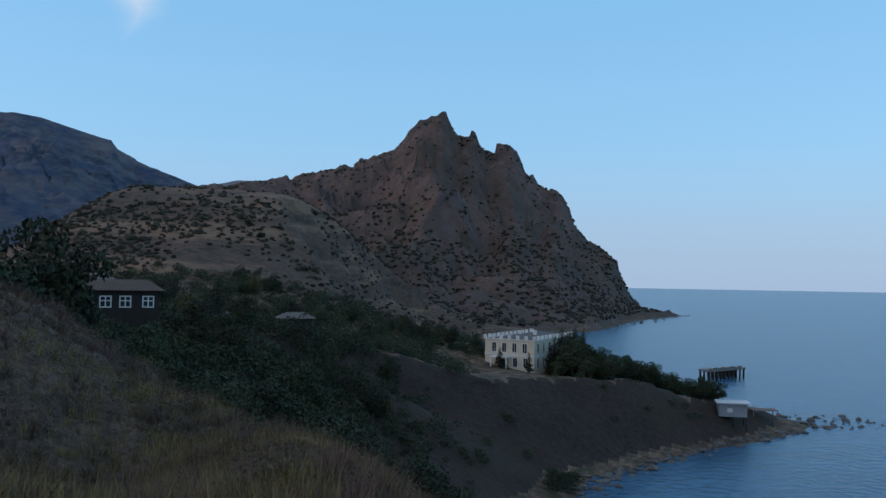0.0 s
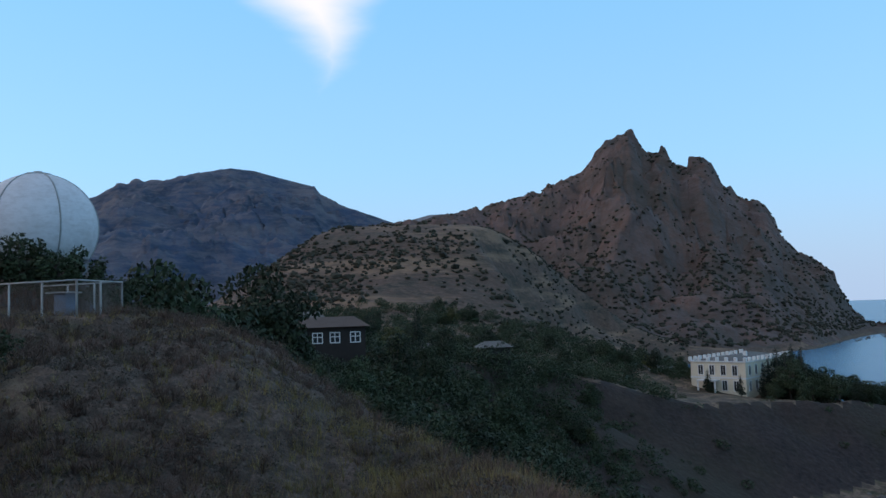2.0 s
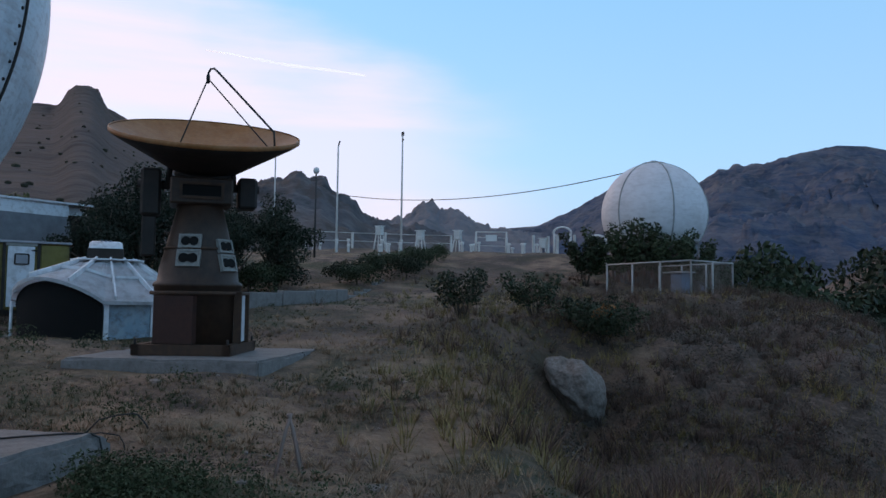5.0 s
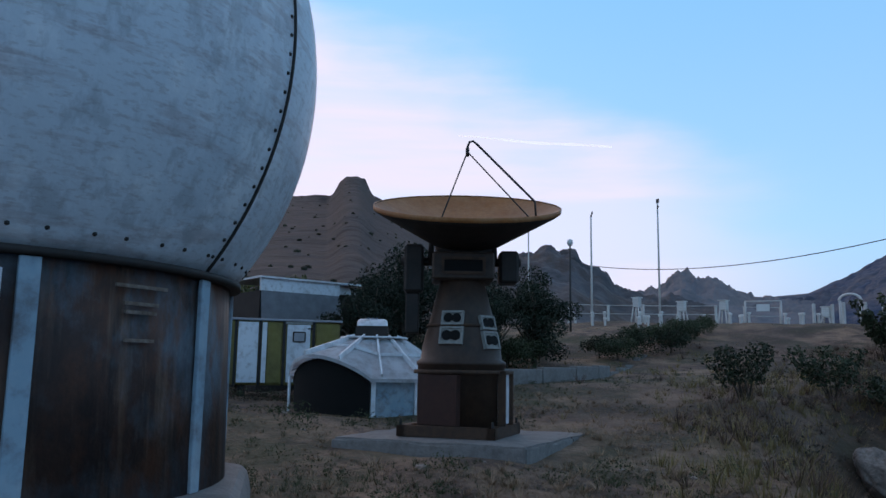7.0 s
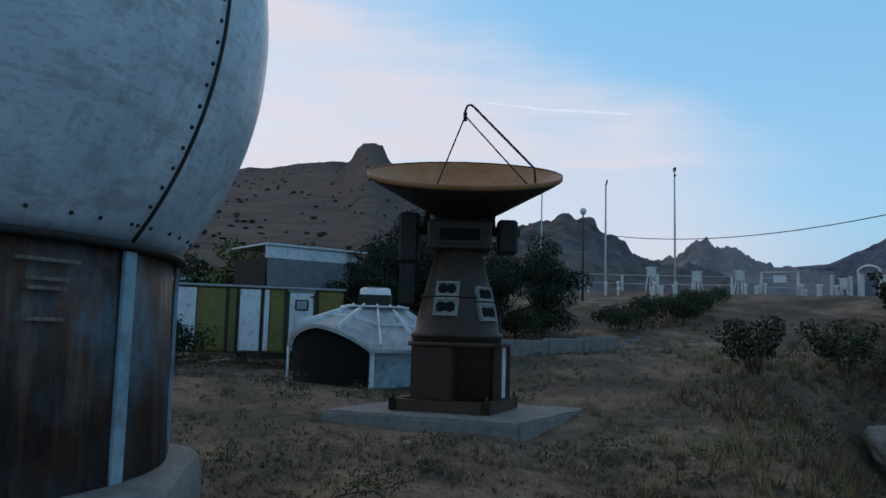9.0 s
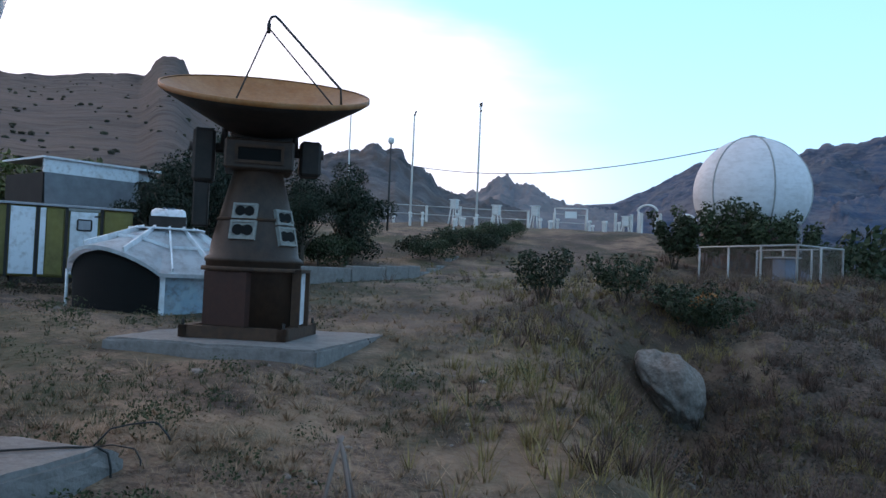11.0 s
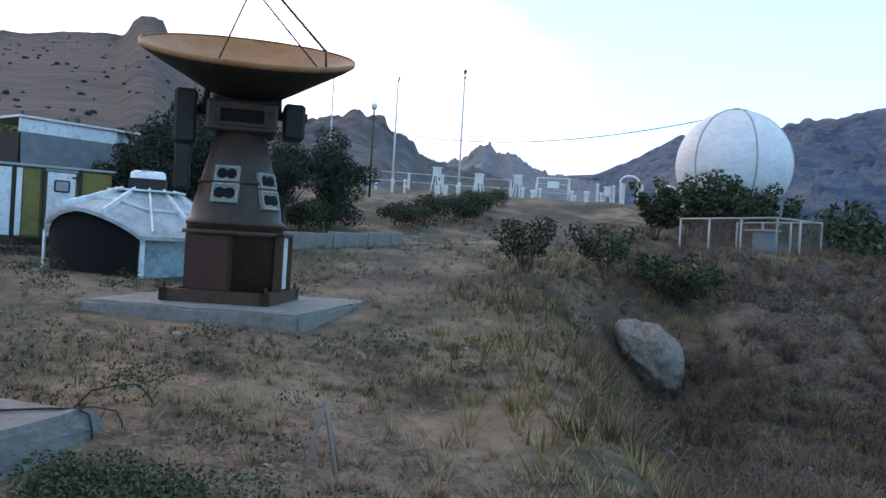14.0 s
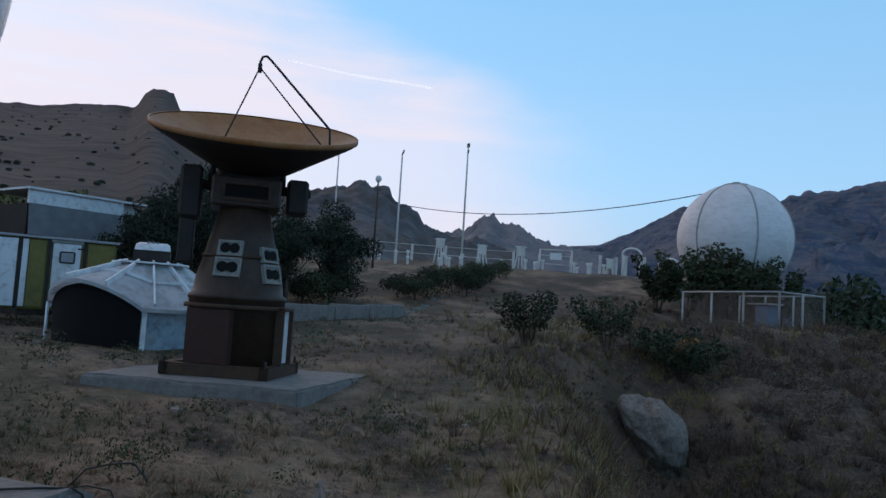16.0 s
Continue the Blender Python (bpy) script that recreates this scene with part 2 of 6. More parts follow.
def ground_z(x, y):
    x, y = np.asarray(x, float), np.asarray(y, float)
    r, az = np.hypot(x, y), np.degrees(np.arctan2(-x, y))
    yy = np.clip(y, -60, 260)
    west = np.maximum(0, -x)
    z = -0.1 * yy + 0.13 * np.minimum(west, 70) + 0.01 * np.maximum(0, np.minimum(west, 400) - 70)
    # gully below the brow
    z -= np.interp(az, (-20, -8, 0, 8, 20), (26, 19, 12, 7, 4.2)) * (1 - step(r, 50 + 25 * (1 - step(az, 0, 15)), 85 + 45 * (1 - step(az, 0, 15))))
    # brown hill before the cape
    dx, dy = x + 95, y - 330
    z += 54 * np.exp(-(np.maximum(0, np.abs(dx + 0.1 * dy) - 25) / np.where(dx + 0.1 * dy > 0, 64, 46)) ** 2 - (np.maximum(0, -dy) / 110) ** 2)
    z += 1.6 * fbm(x / 60, y / 60, 3, 9) * step(r, 60, 200)
    # hillside inside the brow, with a hollow
    rc, zc = (np.interp(az, [c[0] for c in BROW], [c[k] for c in BROW]) for k in (1, 2))
    q = np.clip(r / rc, 0, 1)
    inner = zc * q ** 1.4 - 2.2 * np.exp(-((r - 14) / 5.5) ** 2) * step(az, 8, 26) * (1 - step(az, 46, 57))
    z = inner + (z - inner) * step(r, rc, rc + 12)
    # terrace of the station, falling into the valley behind
    t = np.interp(r, [c[0] for c in TERRACE], [c[1] for c in TERRACE])
    t = t + (np.minimum(t, 0.72 + 0.004 * r) - t) * step(az, 72, 82)
    t -= 20 * step(r, 62, 160) * (1 - step(az, 62, 70))
    z = z + (t - z) * np.where(az > 0, step(az, 38 + 7 * (1 - step(r, 18, 27)), 47 + 10 * (1 - step(r, 18, 27))), 0) * (1 - step(az, 150, 178)) 
    z += 0.3 * fbm(x / 14, y / 14, 3, 3) * step(r, 16, 40) + 0.06 * fbm(x / 1.7, y / 1.7, 3, 5) + 0.10 * fbm(x / 4, y / 4, 2, 6) * step(r, 3, 8)
    z += 0.28 * np.exp(-((x + 5.9) ** 2 + (y - 0.9) ** 2) / 0.7)
    z -= 0.75 * np.exp(-((x + 12.4) ** 2 + (y - 11.9) ** 2) / 2.0)
    # soil banked against the dish plinth
    z += 0.15 * np.exp(-((x + 10.9) ** 2 + (y - 3.4) ** 2) / 2.2)
    # level pad of the mesh enclosure
    z += (1.66 - z) * np.exp(-np.maximum(0, np.hypot(x + 18.6, y - 22.6) - 3.0) ** 2 / 2.5)
    # low hummocks on the scrubby slope
    z += (0.16 * fbm(x / 1.1, y / 1.1, 3, 61) + 0.1) * step(r, 7, 11) * (1 - step(r, 30, 36)) * step(az, 4, 12) * (1 - step(az, 40, 48))
    # the slope breaks off before the villa
    z -= 2.3 * step(x, -10, 10) * step(y, 105, 140) * (1 - step(y, 170, 178)) * (1 - step(x, 30, 40))
    # the point sinks towards the sea
    z -= 6.5 * step(x, 26, 66) * step(y, 130, 165) * (1 - step(y, 215, 260))
    # shore
    xc = np.interp(y, [c[0] for c in COAST], [c[1] for c in COAST]) + 2.0 * fbm(y / 16, x * 0, 3, 11)
    d = (xc - x) * 0.72
    cliff = SEA + 0.2 * np.minimum(d, 5) * (d > 0) + 0.75 * np.maximum(d - 5, 0) + np.minimum(d, 0) * 0.3 + 0.9 * fbm(x / 7, y / 7, 3, 13) * step(d, 6, 20)
    return np.minimum(z, cliff + 1.5 * np.maximum(d - 30, 0))


az = np.concatenate([np.arange(-45, 110, 0.25), np.arange(110, 315, 2.5)])
rr = np.concatenate([[0.0], np.geomspace(0.8, 60, 260), np.geomspace(60.5, 900, 150)[1:], np.geomspace(950, 4900, 14)])
A, RR = np.meshgrid(np.radians(az), rr, indexing="ij")
X, Y = -np.sin(A) * RR, np.cos(A) * RR
Z = ground_z(X, Y)
ground = tagged(sheet("ground", np.stack([X, Y, Z], -1).reshape(-1, 3), len(az), len(rr), M_GROUND, closed=True), "dry grassy hillside of bare brown soil above the sea", "ground", kind="structure")
M_SCREE = material("dark_scree", (0.029, 0.019, 0.017), [((0.048, 0.030, 0.025), 0.8, 0.12, (1, 1, 0.3)), ((0.018, 0.013, 0.012), 0.8, 0.3), ((0.075, 0.05, 0.041), 0.45, 1.1), ((0.046, 0.0368, 0.022), 0.6, 0.05)], 0.95, bump=0.3, bump_scale=1.2, contrast=(0.42, 0.62))
ground.data.materials.append(M_SCREE)
steep = np.zeros(len(ground.data.polygons) * 3, dtype=np.float32)
ground.data.polygons.foreach_get("normal", steep)
mid = np.zeros(len(ground.data.polygons) * 3, dtype=np.float32)
ground.data.polygons.foreach_get("center", mid)
steep, mid = steep.reshape(-1, 3), mid.reshape(-1, 3)
on_scree = (np.abs(steep[:, 2]) < 0.93) & (mid[:, 2] < -3 + 1.5 * fbm(mid[:, 0] / 9, mid[:, 1] / 9, 2, 19)) & (mid[:, 2] > SEA + 0.45 + 0.3 * fbm(mid[:, 0] / 3, mid[:, 1] / 3, 2, 29)) & (np.hypot(mid[:, 0], mid[:, 1]) > 25) & (mid[:, 1] < 260) & (mid[:, 0] > -40)
M_HILL = material("banded_dry_hill", (0.098, 0.060, 0.043), [((0.045, 0.039, 0.027), 0.9, 0.05, (1, 1, 2.5)), ((0.25, 0.15, 0.09), 0.85, 0.022, (0.6, 0.6, 6.0)), ((0.042, 0.036, 0.024), 0.55, 0.16, (1, 1, 3.0)), ((0.16, 0.10, 0.068), 0.5, 0.5)], 0.95, bump=0.5, bump_scale=0.5, contrast=(0.48, 0.60))
ground.data.materials.append(M_HILL)
M_SCRUBSOIL = material("scrubby_slope_soil", (0.088, 0.058, 0.045), [((0.14, 0.095, 0.072), 0.8, 0.7), ((0.044, 0.032, 0.025), 0.9, 1.6), ((0.21, 0.145, 0.11), 0.6, 6.0), ((0.03, 0.024, 0.018), 0.7, 13.0)], 0.95, bump=0.08, bump_scale=7, contrast=(0.42, 0.62))
ground.data.materials.append(M_SCRUBSOIL)
mid_r, mid_az = np.hypot(mid[:, 0], mid[:, 1]), np.degrees(np.arctan2(-mid[:, 0], mid[:, 1]))
edge = 3.0 * fbm(mid[:, 0] / 1.2, mid[:, 1] / 1.2, 3, 71)
on_slope = (mid_r > 8.5 + 0.4 * edge) & (mid_r < 34 + edge) & (mid_az > 10 + edge) & (mid_az < 41 + edge) & (np.hypot(mid[:, 0] + 18.6, mid[:, 1] - 22.6) > 4.6 + 0.3 * edge)
on_hill = (np.hypot(mid[:, 0], mid[:, 1]) > 205) & ~on_scree & (mid[:, 2] > SEA + 1.2)
ground.data.polygons.foreach_set("material_index", np.where(on_hill, 2, np.where(on_slope & ~on_scree, 3, on_scree.astype(np.int32))).astype(np.int32))

M_SEA = material("evening_sea", (0.026, 0.115, 0.215), [((0.045, 0.16, 0.28), 0.8, 0.012), ((0.015, 0.06, 0.12), 0.7, 0.05, (1, 3, 1)), ((0.02, 0.075, 0.14), 0.5, 0.3, (1, 2.5, 1))], 0.25, bump=0.3, bump_scale=0.55, spec=0.22)
a2 = np.radians(np.arange(0, 360, 3))
r2 = np.array([1.0, 200, 600, 1500, 3000, 4950])
A2, R2 = np.meshgrid(a2, r2, indexing="ij")
water = tagged(sheet("water", np.stack([-np.sin(A2) * R2, np.cos(A2) * R2, A2 * 0 + SEA], -1).reshape(-1, 3), len(a2), len(r2), M_SEA, closed=True), "calm blue evening sea with small ripples", "sea", kind="structure")

# ---- mountains ----


def mountain(name, label, ridge, r_ridge, r_foot, z_foot, mat, step_az=0.06, nv=110, power=0.85, craggy=0.10, grain=60.0, seed=1, needles=0.0, lumps=0.06, crag_from=0.3):
    """A ridge: (bearing, elevation) along its skyline, its distance and the distance of its foot by bearing."""
    b = np.arange(min(p[0] for p in ridge), max(p[0] for p in ridge) + 1e-6, step_az)
    pts = sorted(ridge)
    el = np.interp(b, [p[0] for p in pts], [p[1] for p in pts])
    rr_ = np.interp(b, *zip(*sorted(r_ridge)))
    rf = np.interp(b, *zip(*sorted(r_foot)))
    zt = 1.6 + rr_ * np.tan(np.radians(el)) 
    k = max(3, int(1.2 / step_az)) | 1
    pad = np.pad(zt, k // 2, mode="edge")
    soft = np.minimum(np.convolve(pad, np.ones(k) / k, "valid"), zt + 4) if needles else zt
    sharp = zt - soft
    v = np.concatenate([np.linspace(0, 1, nv), 1 + np.linspace(0, 0.6, 18)[1:]])
    B, V = np.meshgrid(b, v, indexing="ij")
    S, F = soft[:, None], np.array([z_foot]) if not isinstance(z_foot, tuple) else np.interp(b, *zip(*sorted(z_foot)))[:, None]
    D = rf[:, None] + (rr_ - rf)[:, None] * V
    up = np.where(V <= 1, np.clip(V, 0, 1) ** (1 / power), 1 - (V - 1) * 1.4)
    x, y = -np.sin(np.radians(B)) * D, np.cos(np.radians(B)) * D
    h = (S - F)
    fade = np.sin(np.pi * np.clip(V, 0, 1)) ** 0.7
    rib = fbm(x / grain + 0.35 * fbm(x / 30, y / 30, 2, seed + 5), y / (grain * 2.4), 5, seed, ridged=True) * (0.25 + 0.75 * step(V, crag_from, crag_from + 0.25))
    z = F + h * up + h * craggy * rib * fade + h * lumps * fbm(x / grain, y / grain, 5, seed + 3) * fade
    z += sharp[:, None] * np.exp(-((V - 1) / 0.035) ** 2)
    z += needles * fbm(x / 9, y / 9, 4, seed + 31) * np.exp(-((V - 1) / 0.3) ** 2)
    D2 = D + h * craggy * 0.9 * rib * fade
    x, y = -np.sin(np.radians(B)) * D2, np.cos(np.radians(B)) * D2
    ob = sheet(name, np.stack([x, y, z], -1).reshape(-1, 3), len(b), len(v), mat)
    tagged(ob, label, "mountain", kind="structure")
    return np.stack([x, y, z], -1), V


CAPE = ((19.0, 6.0), (17.2, 6.18), (12.77, 6.71), (9.61, 7.31), (6.59, 7.97), (3.7, 9.22), (1.76, 11.28), (0.22, 11.89), (-0.05, 11.8), (-0.61, 10.37), (-1.69, 10.03), (-1.9, 10.65), (-2.2, 10.6), (-2.57, 9.27), (-3.6, 9.0), (-3.7, 9.7), (-4.42, 9.85), (-5.19, 9.29), (-5.89, 7.47), (-6.3, 7.5), (-6.84, 6.61), (-8.1, 6.51), (-8.95, 5.27), (-9.27, 3.86), (-10.76, 2.56), (-12.3, 1.66), (-12.5, 0.28), (-13.27, -1.15), (-14.54, -2.0), (-15.8, -1.9), (-16.7, -2.1))
cape_pts, cape_v = mountain("mountain", "steep reddish volcanic headland with jagged rock needles above the sea", CAPE, ((19, 760), (12, 800), (0, 800), (-10, 800), (-13, 780), (-16.7, 800)), ((19, 400), (8, 420), (0, 430), (-8, 468), (-10.8, 508), (-14, 675), (-16.7, 790)), -32.0, M_CAPE, power=0.8, craggy=0.15, grain=34, seed=4, needles=2.6, crag_from=0.38)
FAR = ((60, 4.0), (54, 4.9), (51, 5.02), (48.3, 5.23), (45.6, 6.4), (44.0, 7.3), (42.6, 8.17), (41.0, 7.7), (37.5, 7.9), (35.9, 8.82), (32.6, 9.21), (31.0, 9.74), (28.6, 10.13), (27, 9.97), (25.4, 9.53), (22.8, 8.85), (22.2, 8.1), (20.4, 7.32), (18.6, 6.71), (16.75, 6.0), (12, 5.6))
mountain("mountain", "far forested mountain ridge with pale rock bands, coloured haze blue", FAR, ((60, 2100), (12, 2200)), ((60, 700), (40, 600), (12, 900)), -10.0, M_FAR, step_az=0.1, craggy=0.09, grain=150, seed=21, power=0.75, lumps=0.10, crag_from=0.0)
SADDLE = ((20, 4.0), (17.2, 5.4), (16.0, 6.35), (14.6, 6.7), (12.8, 6.72), (11, 6.3), (9, 5.5))
mountain("mountain", "far saddle between two ridges, haze put into its colour", SADDLE, ((20, 1700), (9, 1700)), ((20, 1000), (9, 1000)), 20.0, M_PEAK, step_az=0.1, nv=30, seed=25, craggy=0.03)
SMALL = ((66, 4.5), (61.2, 5.8), (59.1, 5.45), (57.5, 5.93), (56.76, 6.79), (56.1, 7.02), (55.8, 7.0), (55.3, 6.2), (54.7, 6.38), (54.4, 6.42), (53.7, 6.15), (52.6, 5.4), (51.2, 4.99), (48, 4.6))
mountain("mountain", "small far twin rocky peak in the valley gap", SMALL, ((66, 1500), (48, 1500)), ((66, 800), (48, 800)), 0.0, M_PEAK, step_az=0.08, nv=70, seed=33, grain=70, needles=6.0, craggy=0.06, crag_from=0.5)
CASTLE = ((76, 5.0), (72, 6.6), (69.6, 7.48), (68.6, 7.57), (67.4, 8.06), (66.6, 8.1), (65.6, 8.65), (65.3, 8.6), (64.8, 8.0), (63.7, 8.25), (63.4, 8.2), (63.1, 7.19), (61.7, 6.89), (61.0, 5.92), (59.5, 5.4), (57.0, 4.9), (54, 4.2))
mountain("mountain", "rugged rocky ridge with castle-like crags", CASTLE, ((76, 620), (54, 620)), ((76, 200), (54, 260)), 4.0, M_CASTLE, step_az=0.08, nv=90, seed=41, grain=45, needles=4.5, craggy=0.06, crag_from=0.5)
PEAK = ((125, 7), (108, 9.5), (95, 10.8), (89.0, 11.2), (87, 11.25), (85, 11.75), (82.7, 12.0), (81.1, 12.05), (80.6, 13.1), (80.1, 13.5), (79.4, 13.55), (78.8, 13.35), (78.3, 12.3), (75.1, 10.6), (71.0, 7.95), (67, 5.5), (64, 3.6))
peak_pts, peak_v = mountain("mountain", "brown grassy hill crowned by a blunt rock tower", PEAK, ((125, 500), (64, 560)), ((125, 70), (90, 75), (75, 85), (64, 120)), 3.5, M_SLOPE, step_az=0.1, nv=110, seed=52, grain=60, craggy=0.006, lumps=0.008, needles=0.9, power=0.95, crag_from=0.8)

# ---- things ----


def part(name, bm, mat, parent, label=""):
    me = bpy.data.meshes.new(name)
    bm.to_mesh(me)
    bm.free()
    me.materials.append(mat)
    ob = new(name, me)
    ob.parent = parent
    return tagged(ob, label)


def lathe(profile, seg=48, closed=True):
    """A turned form round z: (radius, height) from below."""
    bm = bmesh.new()
    rings = []
    for r, z in profile:
        rings.append([bm.verts.new((r * math.cos(2 * math.pi * k / seg), r * math.sin(2 * math.pi * k / seg), z)) for k in range(seg)])
    for a, b in zip(rings, rings[1:]):
        for k in range(seg):
            bm.faces.new((a[k], a[(k + 1) % seg], b[(k + 1) % seg], b[k])).smooth = True
    if closed:
        bm.faces.new(rings[0][::-1])
        bm.faces.new(rings[-1])
    return bm


def box(x0, y0, z0, x1, y1, z1, bevel=0.0):
    bm = bmesh.new()
    bmesh.ops.create_cube(bm, size=1, matrix=Matrix.Translation(((x0 + x1) / 2, (y0 + y1) / 2, (z0 + z1) / 2)) @ Matrix.Diagonal((x1 - x0, y1 - y0, z1 - z0, 1)))
    if bevel:
        bmesh.ops.bevel(bm, geom=bm.edges[:], offset=bevel, segments=1, affect="EDGES")
    return bm


def thing(name, m, label, category, group=""):
    ob = new(name)
    ob.matrix_world = m
    ob.empty_display_size = 0.2
    return tagged(ob, label, category, group)


def gz(x, y):
    return float(ground_z(x, y))

# ---- more materials ----
M_SHEET = material("pale_blue_grey_paint", (0.72, 0.75, 0.77), [((0.42, 0.45, 0.47), 0.5, 2.0), ((0.16, 0.09, 0.06), 0.35, 5.0)], 0.55, bump=0.003, bump_scale=30, contrast=(0.45, 0.7))
M_BALL = material("scuffed_white_fibreglass", (0.54, 0.59, 0.63), [((0.40, 0.46, 0.50), 0.6, 0.9), ((0.68, 0.71, 0.73), 0.85, 2.2, (1, 1, 0.6)), ((0.30, 0.20, 0.19), 0.35, 1.7, (1, 1, 7.0)), ((0.30, 0.32, 0.34), 0.5, 7.0, (1, 1, 0.5)), ((0.24, 0.17, 0.16), 0.3, 15.0, (1, 1, 3.0))], 0.45, bump=0.004, bump_scale=14, contrast=(0.52, 0.62))
M_DRUM = material("streaked_rusty_drum", (0.0638, 0.0302, 0.021), [((0.24, 0.15, 0.105), 0.75, 5.0, (1.6, 1.6, 0.14)), ((0.016, 0.011, 0.011), 0.95, 3.2, (1.3, 1.3, 0.16)), ((0.12, 0.18, 0.22), 0.7, 1.5, (1, 1, 0.7)), ((0.12, 0.042, 0.02), 0.7, 8.0, (1, 1, 0.5)), ((0.014, 0.010, 0.010), 0.7, 1.1)], 0.65, bump=0.003, bump_scale=40, contrast=(0.48, 0.64))
M_STRIP = material("flaking_blue_strip", (0.22, 0.32, 0.38), [((0.10, 0.06, 0.05), 0.7, 6.0), ((0.34, 0.40, 0.43), 0.6, 3.0)], 0.6, contrast=(0.45, 0.65))
M_DARK = material("near_black_steel", (0.02, 0.018, 0.016), [((0.05, 0.035, 0.03), 0.6, 5.0)], 0.7)
M_PED = material("brown_painted_pedestal", (0.038, 0.021, 0.015), [((0.085, 0.038, 0.02), 0.7, 4.0, (1, 1, 0.4)), ((0.020, 0.014, 0.011), 0.85, 2.2, (1, 1, 0.6)), ((0.075, 0.045, 0.03), 0.45, 9.0)], 0.55, bump=0.003, bump_scale=50)
M_FRAME = material("pale_gasket", (0.273, 0.267, 0.24), [((0.143, 0.13, 0.117), 0.7, 15.0)], 0.7)
M_REFL = material("ochre_dish_face", (0.356, 0.122, 0.0258), [((0.253, 0.0836, 0.0204), 0.8, 1.1), ((0.44, 0.22, 0.10), 0.6, 3.5), ((0.184, 0.0711, 0.0272), 0.5, 18.0)], 0.55, bump=0.002, bump_scale=20)
M_OLIVE = material("olive_yellow_paint", (0.17, 0.135, 0.03), [((0.10, 0.08, 0.03), 0.7, 2.0, (1, 1, 0.4)), ((0.22, 0.18, 0.06), 0.5, 7.0)], 0.6)
M_PANEL = material("white_van_panel", (0.62, 0.64, 0.66), [((0.40, 0.38, 0.36), 0.6, 2.0), ((0.22, 0.16, 0.13), 0.5, 7.0)], 0.5, contrast=(0.5, 0.7))
M_GREYROOF = material("grey_sheet_roof", (0.27, 0.28, 0.30), [((0.35, 0.36, 0.38), 0.7, 0.8), ((0.18, 0.18, 0.19), 0.6, 3.0)], 0.5)
M_PLASTER = material("cream_plaster", (0.66, 0.57, 0.42), [((0.55, 0.46, 0.33), 0.6, 0.4), ((0.7, 0.63, 0.5), 0.5, 2.0)], 0.85)
M_TRIM = material("white_trim", (0.72, 0.71, 0.68), [((0.52, 0.5, 0.47), 0.6, 0.8)], 0.8)
M_GLASS = material("dark_window_glass", (0.02, 0.025, 0.03), [((0.05, 0.05, 0.05), 0.5, 2.0)], 0.15, spec=0.5)
M_WALLDARK = material("dark_timber_wall", (0.026, 0.021, 0.019), [((0.04, 0.032, 0.027), 0.7, 1.5)], 0.85)
M_ROOF = material("rusty_tile_roof", (0.075, 0.05, 0.04), [((0.12, 0.085, 0.065), 0.7, 0.9), ((0.09, 0.06, 0.05), 0.6, 4.0)], 0.85, bump=0.02, bump_scale=6)
M_SLATE = material("pale_slate_roof", (0.144, 0.132, 0.12), [((0.09, 0.084, 0.078), 0.7, 0.9)], 0.85)
M_WOOD = material("grey_weathered_wood", (0.20, 0.165, 0.14), [((0.30, 0.17, 0.14), 0.7, 4.0)], 0.9)
M_BARK = material("bark", (0.06, 0.048, 0.038), [((0.10, 0.08, 0.06), 0.7, 6.0)], 0.95, bump=0.02, bump_scale=30)
M_LEAF = material("dusky_green_leaves", (0.034, 0.0464, 0.0187), [((0.0221, 0.0336, 0.017), 0.7, 0.5)], 0.7, island=0.35, by_object=0.4)
M_LEAF2 = material("yellow_green_leaves", (0.07, 0.085, 0.024), [((0.10, 0.08, 0.03), 0.6, 0.7)], 0.7, island=0.35, by_object=0.3)
M_PINE = material("dark_pine_needles", (0.011, 0.019, 0.010), [((0.019, 0.028, 0.013), 0.6, 0.8)], 0.75, island=0.35, by_object=0.25)
M_RUSTLEAF = material("orange_autumn_leaves", (0.26, 0.095, 0.025), [((0.14, 0.08, 0.025), 0.6, 2.0)], 0.7, island=0.4)
M_GRASS = material("dry_straw_grass", (0.25, 0.175, 0.070), [((0.12, 0.088, 0.042), 0.9, 0.5), ((0.36, 0.255, 0.10), 0.75, 0.6), ((0.10, 0.09, 0.032), 0.7, 0.2)], 0.85, island=0.4)
M_SAGE = material("grey_wormwood", (0.0994, 0.0599, 0.0471), [((0.0475, 0.0337, 0.0247), 0.85, 0.4), ((0.164, 0.1, 0.0762), 0.7, 1.0)], 0.9, island=0.4)
M_STRAW = material("pale_straw", (0.30, 0.20, 0.125), [((0.12, 0.078, 0.052), 0.95, 0.5), ((0.37, 0.25, 0.155), 0.7, 1.7)], 0.85, island=0.35)
# near-black that paints the shade inside hollows
M_BLACK = material("black_hollow_shade", (0.004, 0.004, 0.004), [((0.008, 0.007, 0.006), 0.5, 3.0)], 0.9)
M_HERB = material("green_weeds", (0.0425, 0.056, 0.0238), [((0.0638, 0.068, 0.0298), 0.7, 0.6)], 0.8, island=0.35)
M_SCRUB = material("hillside_scrub", (0.032, 0.033, 0.020), [((0.055, 0.043, 0.028), 0.7, 0.03)], 0.9, island=0.4)
M_STONE = material("pale_limestone", (0.27, 0.23, 0.20), [((0.115, 0.09, 0.078), 0.85, 2.0), ((0.33, 0.28, 0.245), 0.6, 6.0), ((0.075, 0.06, 0.048), 0.7, 13.0)], 0.95, bump=0.06, bump_scale=5, island=0.3)
M_WIRE = material("dark_wire", (0.03, 0.03, 0.03), rough=0.6)
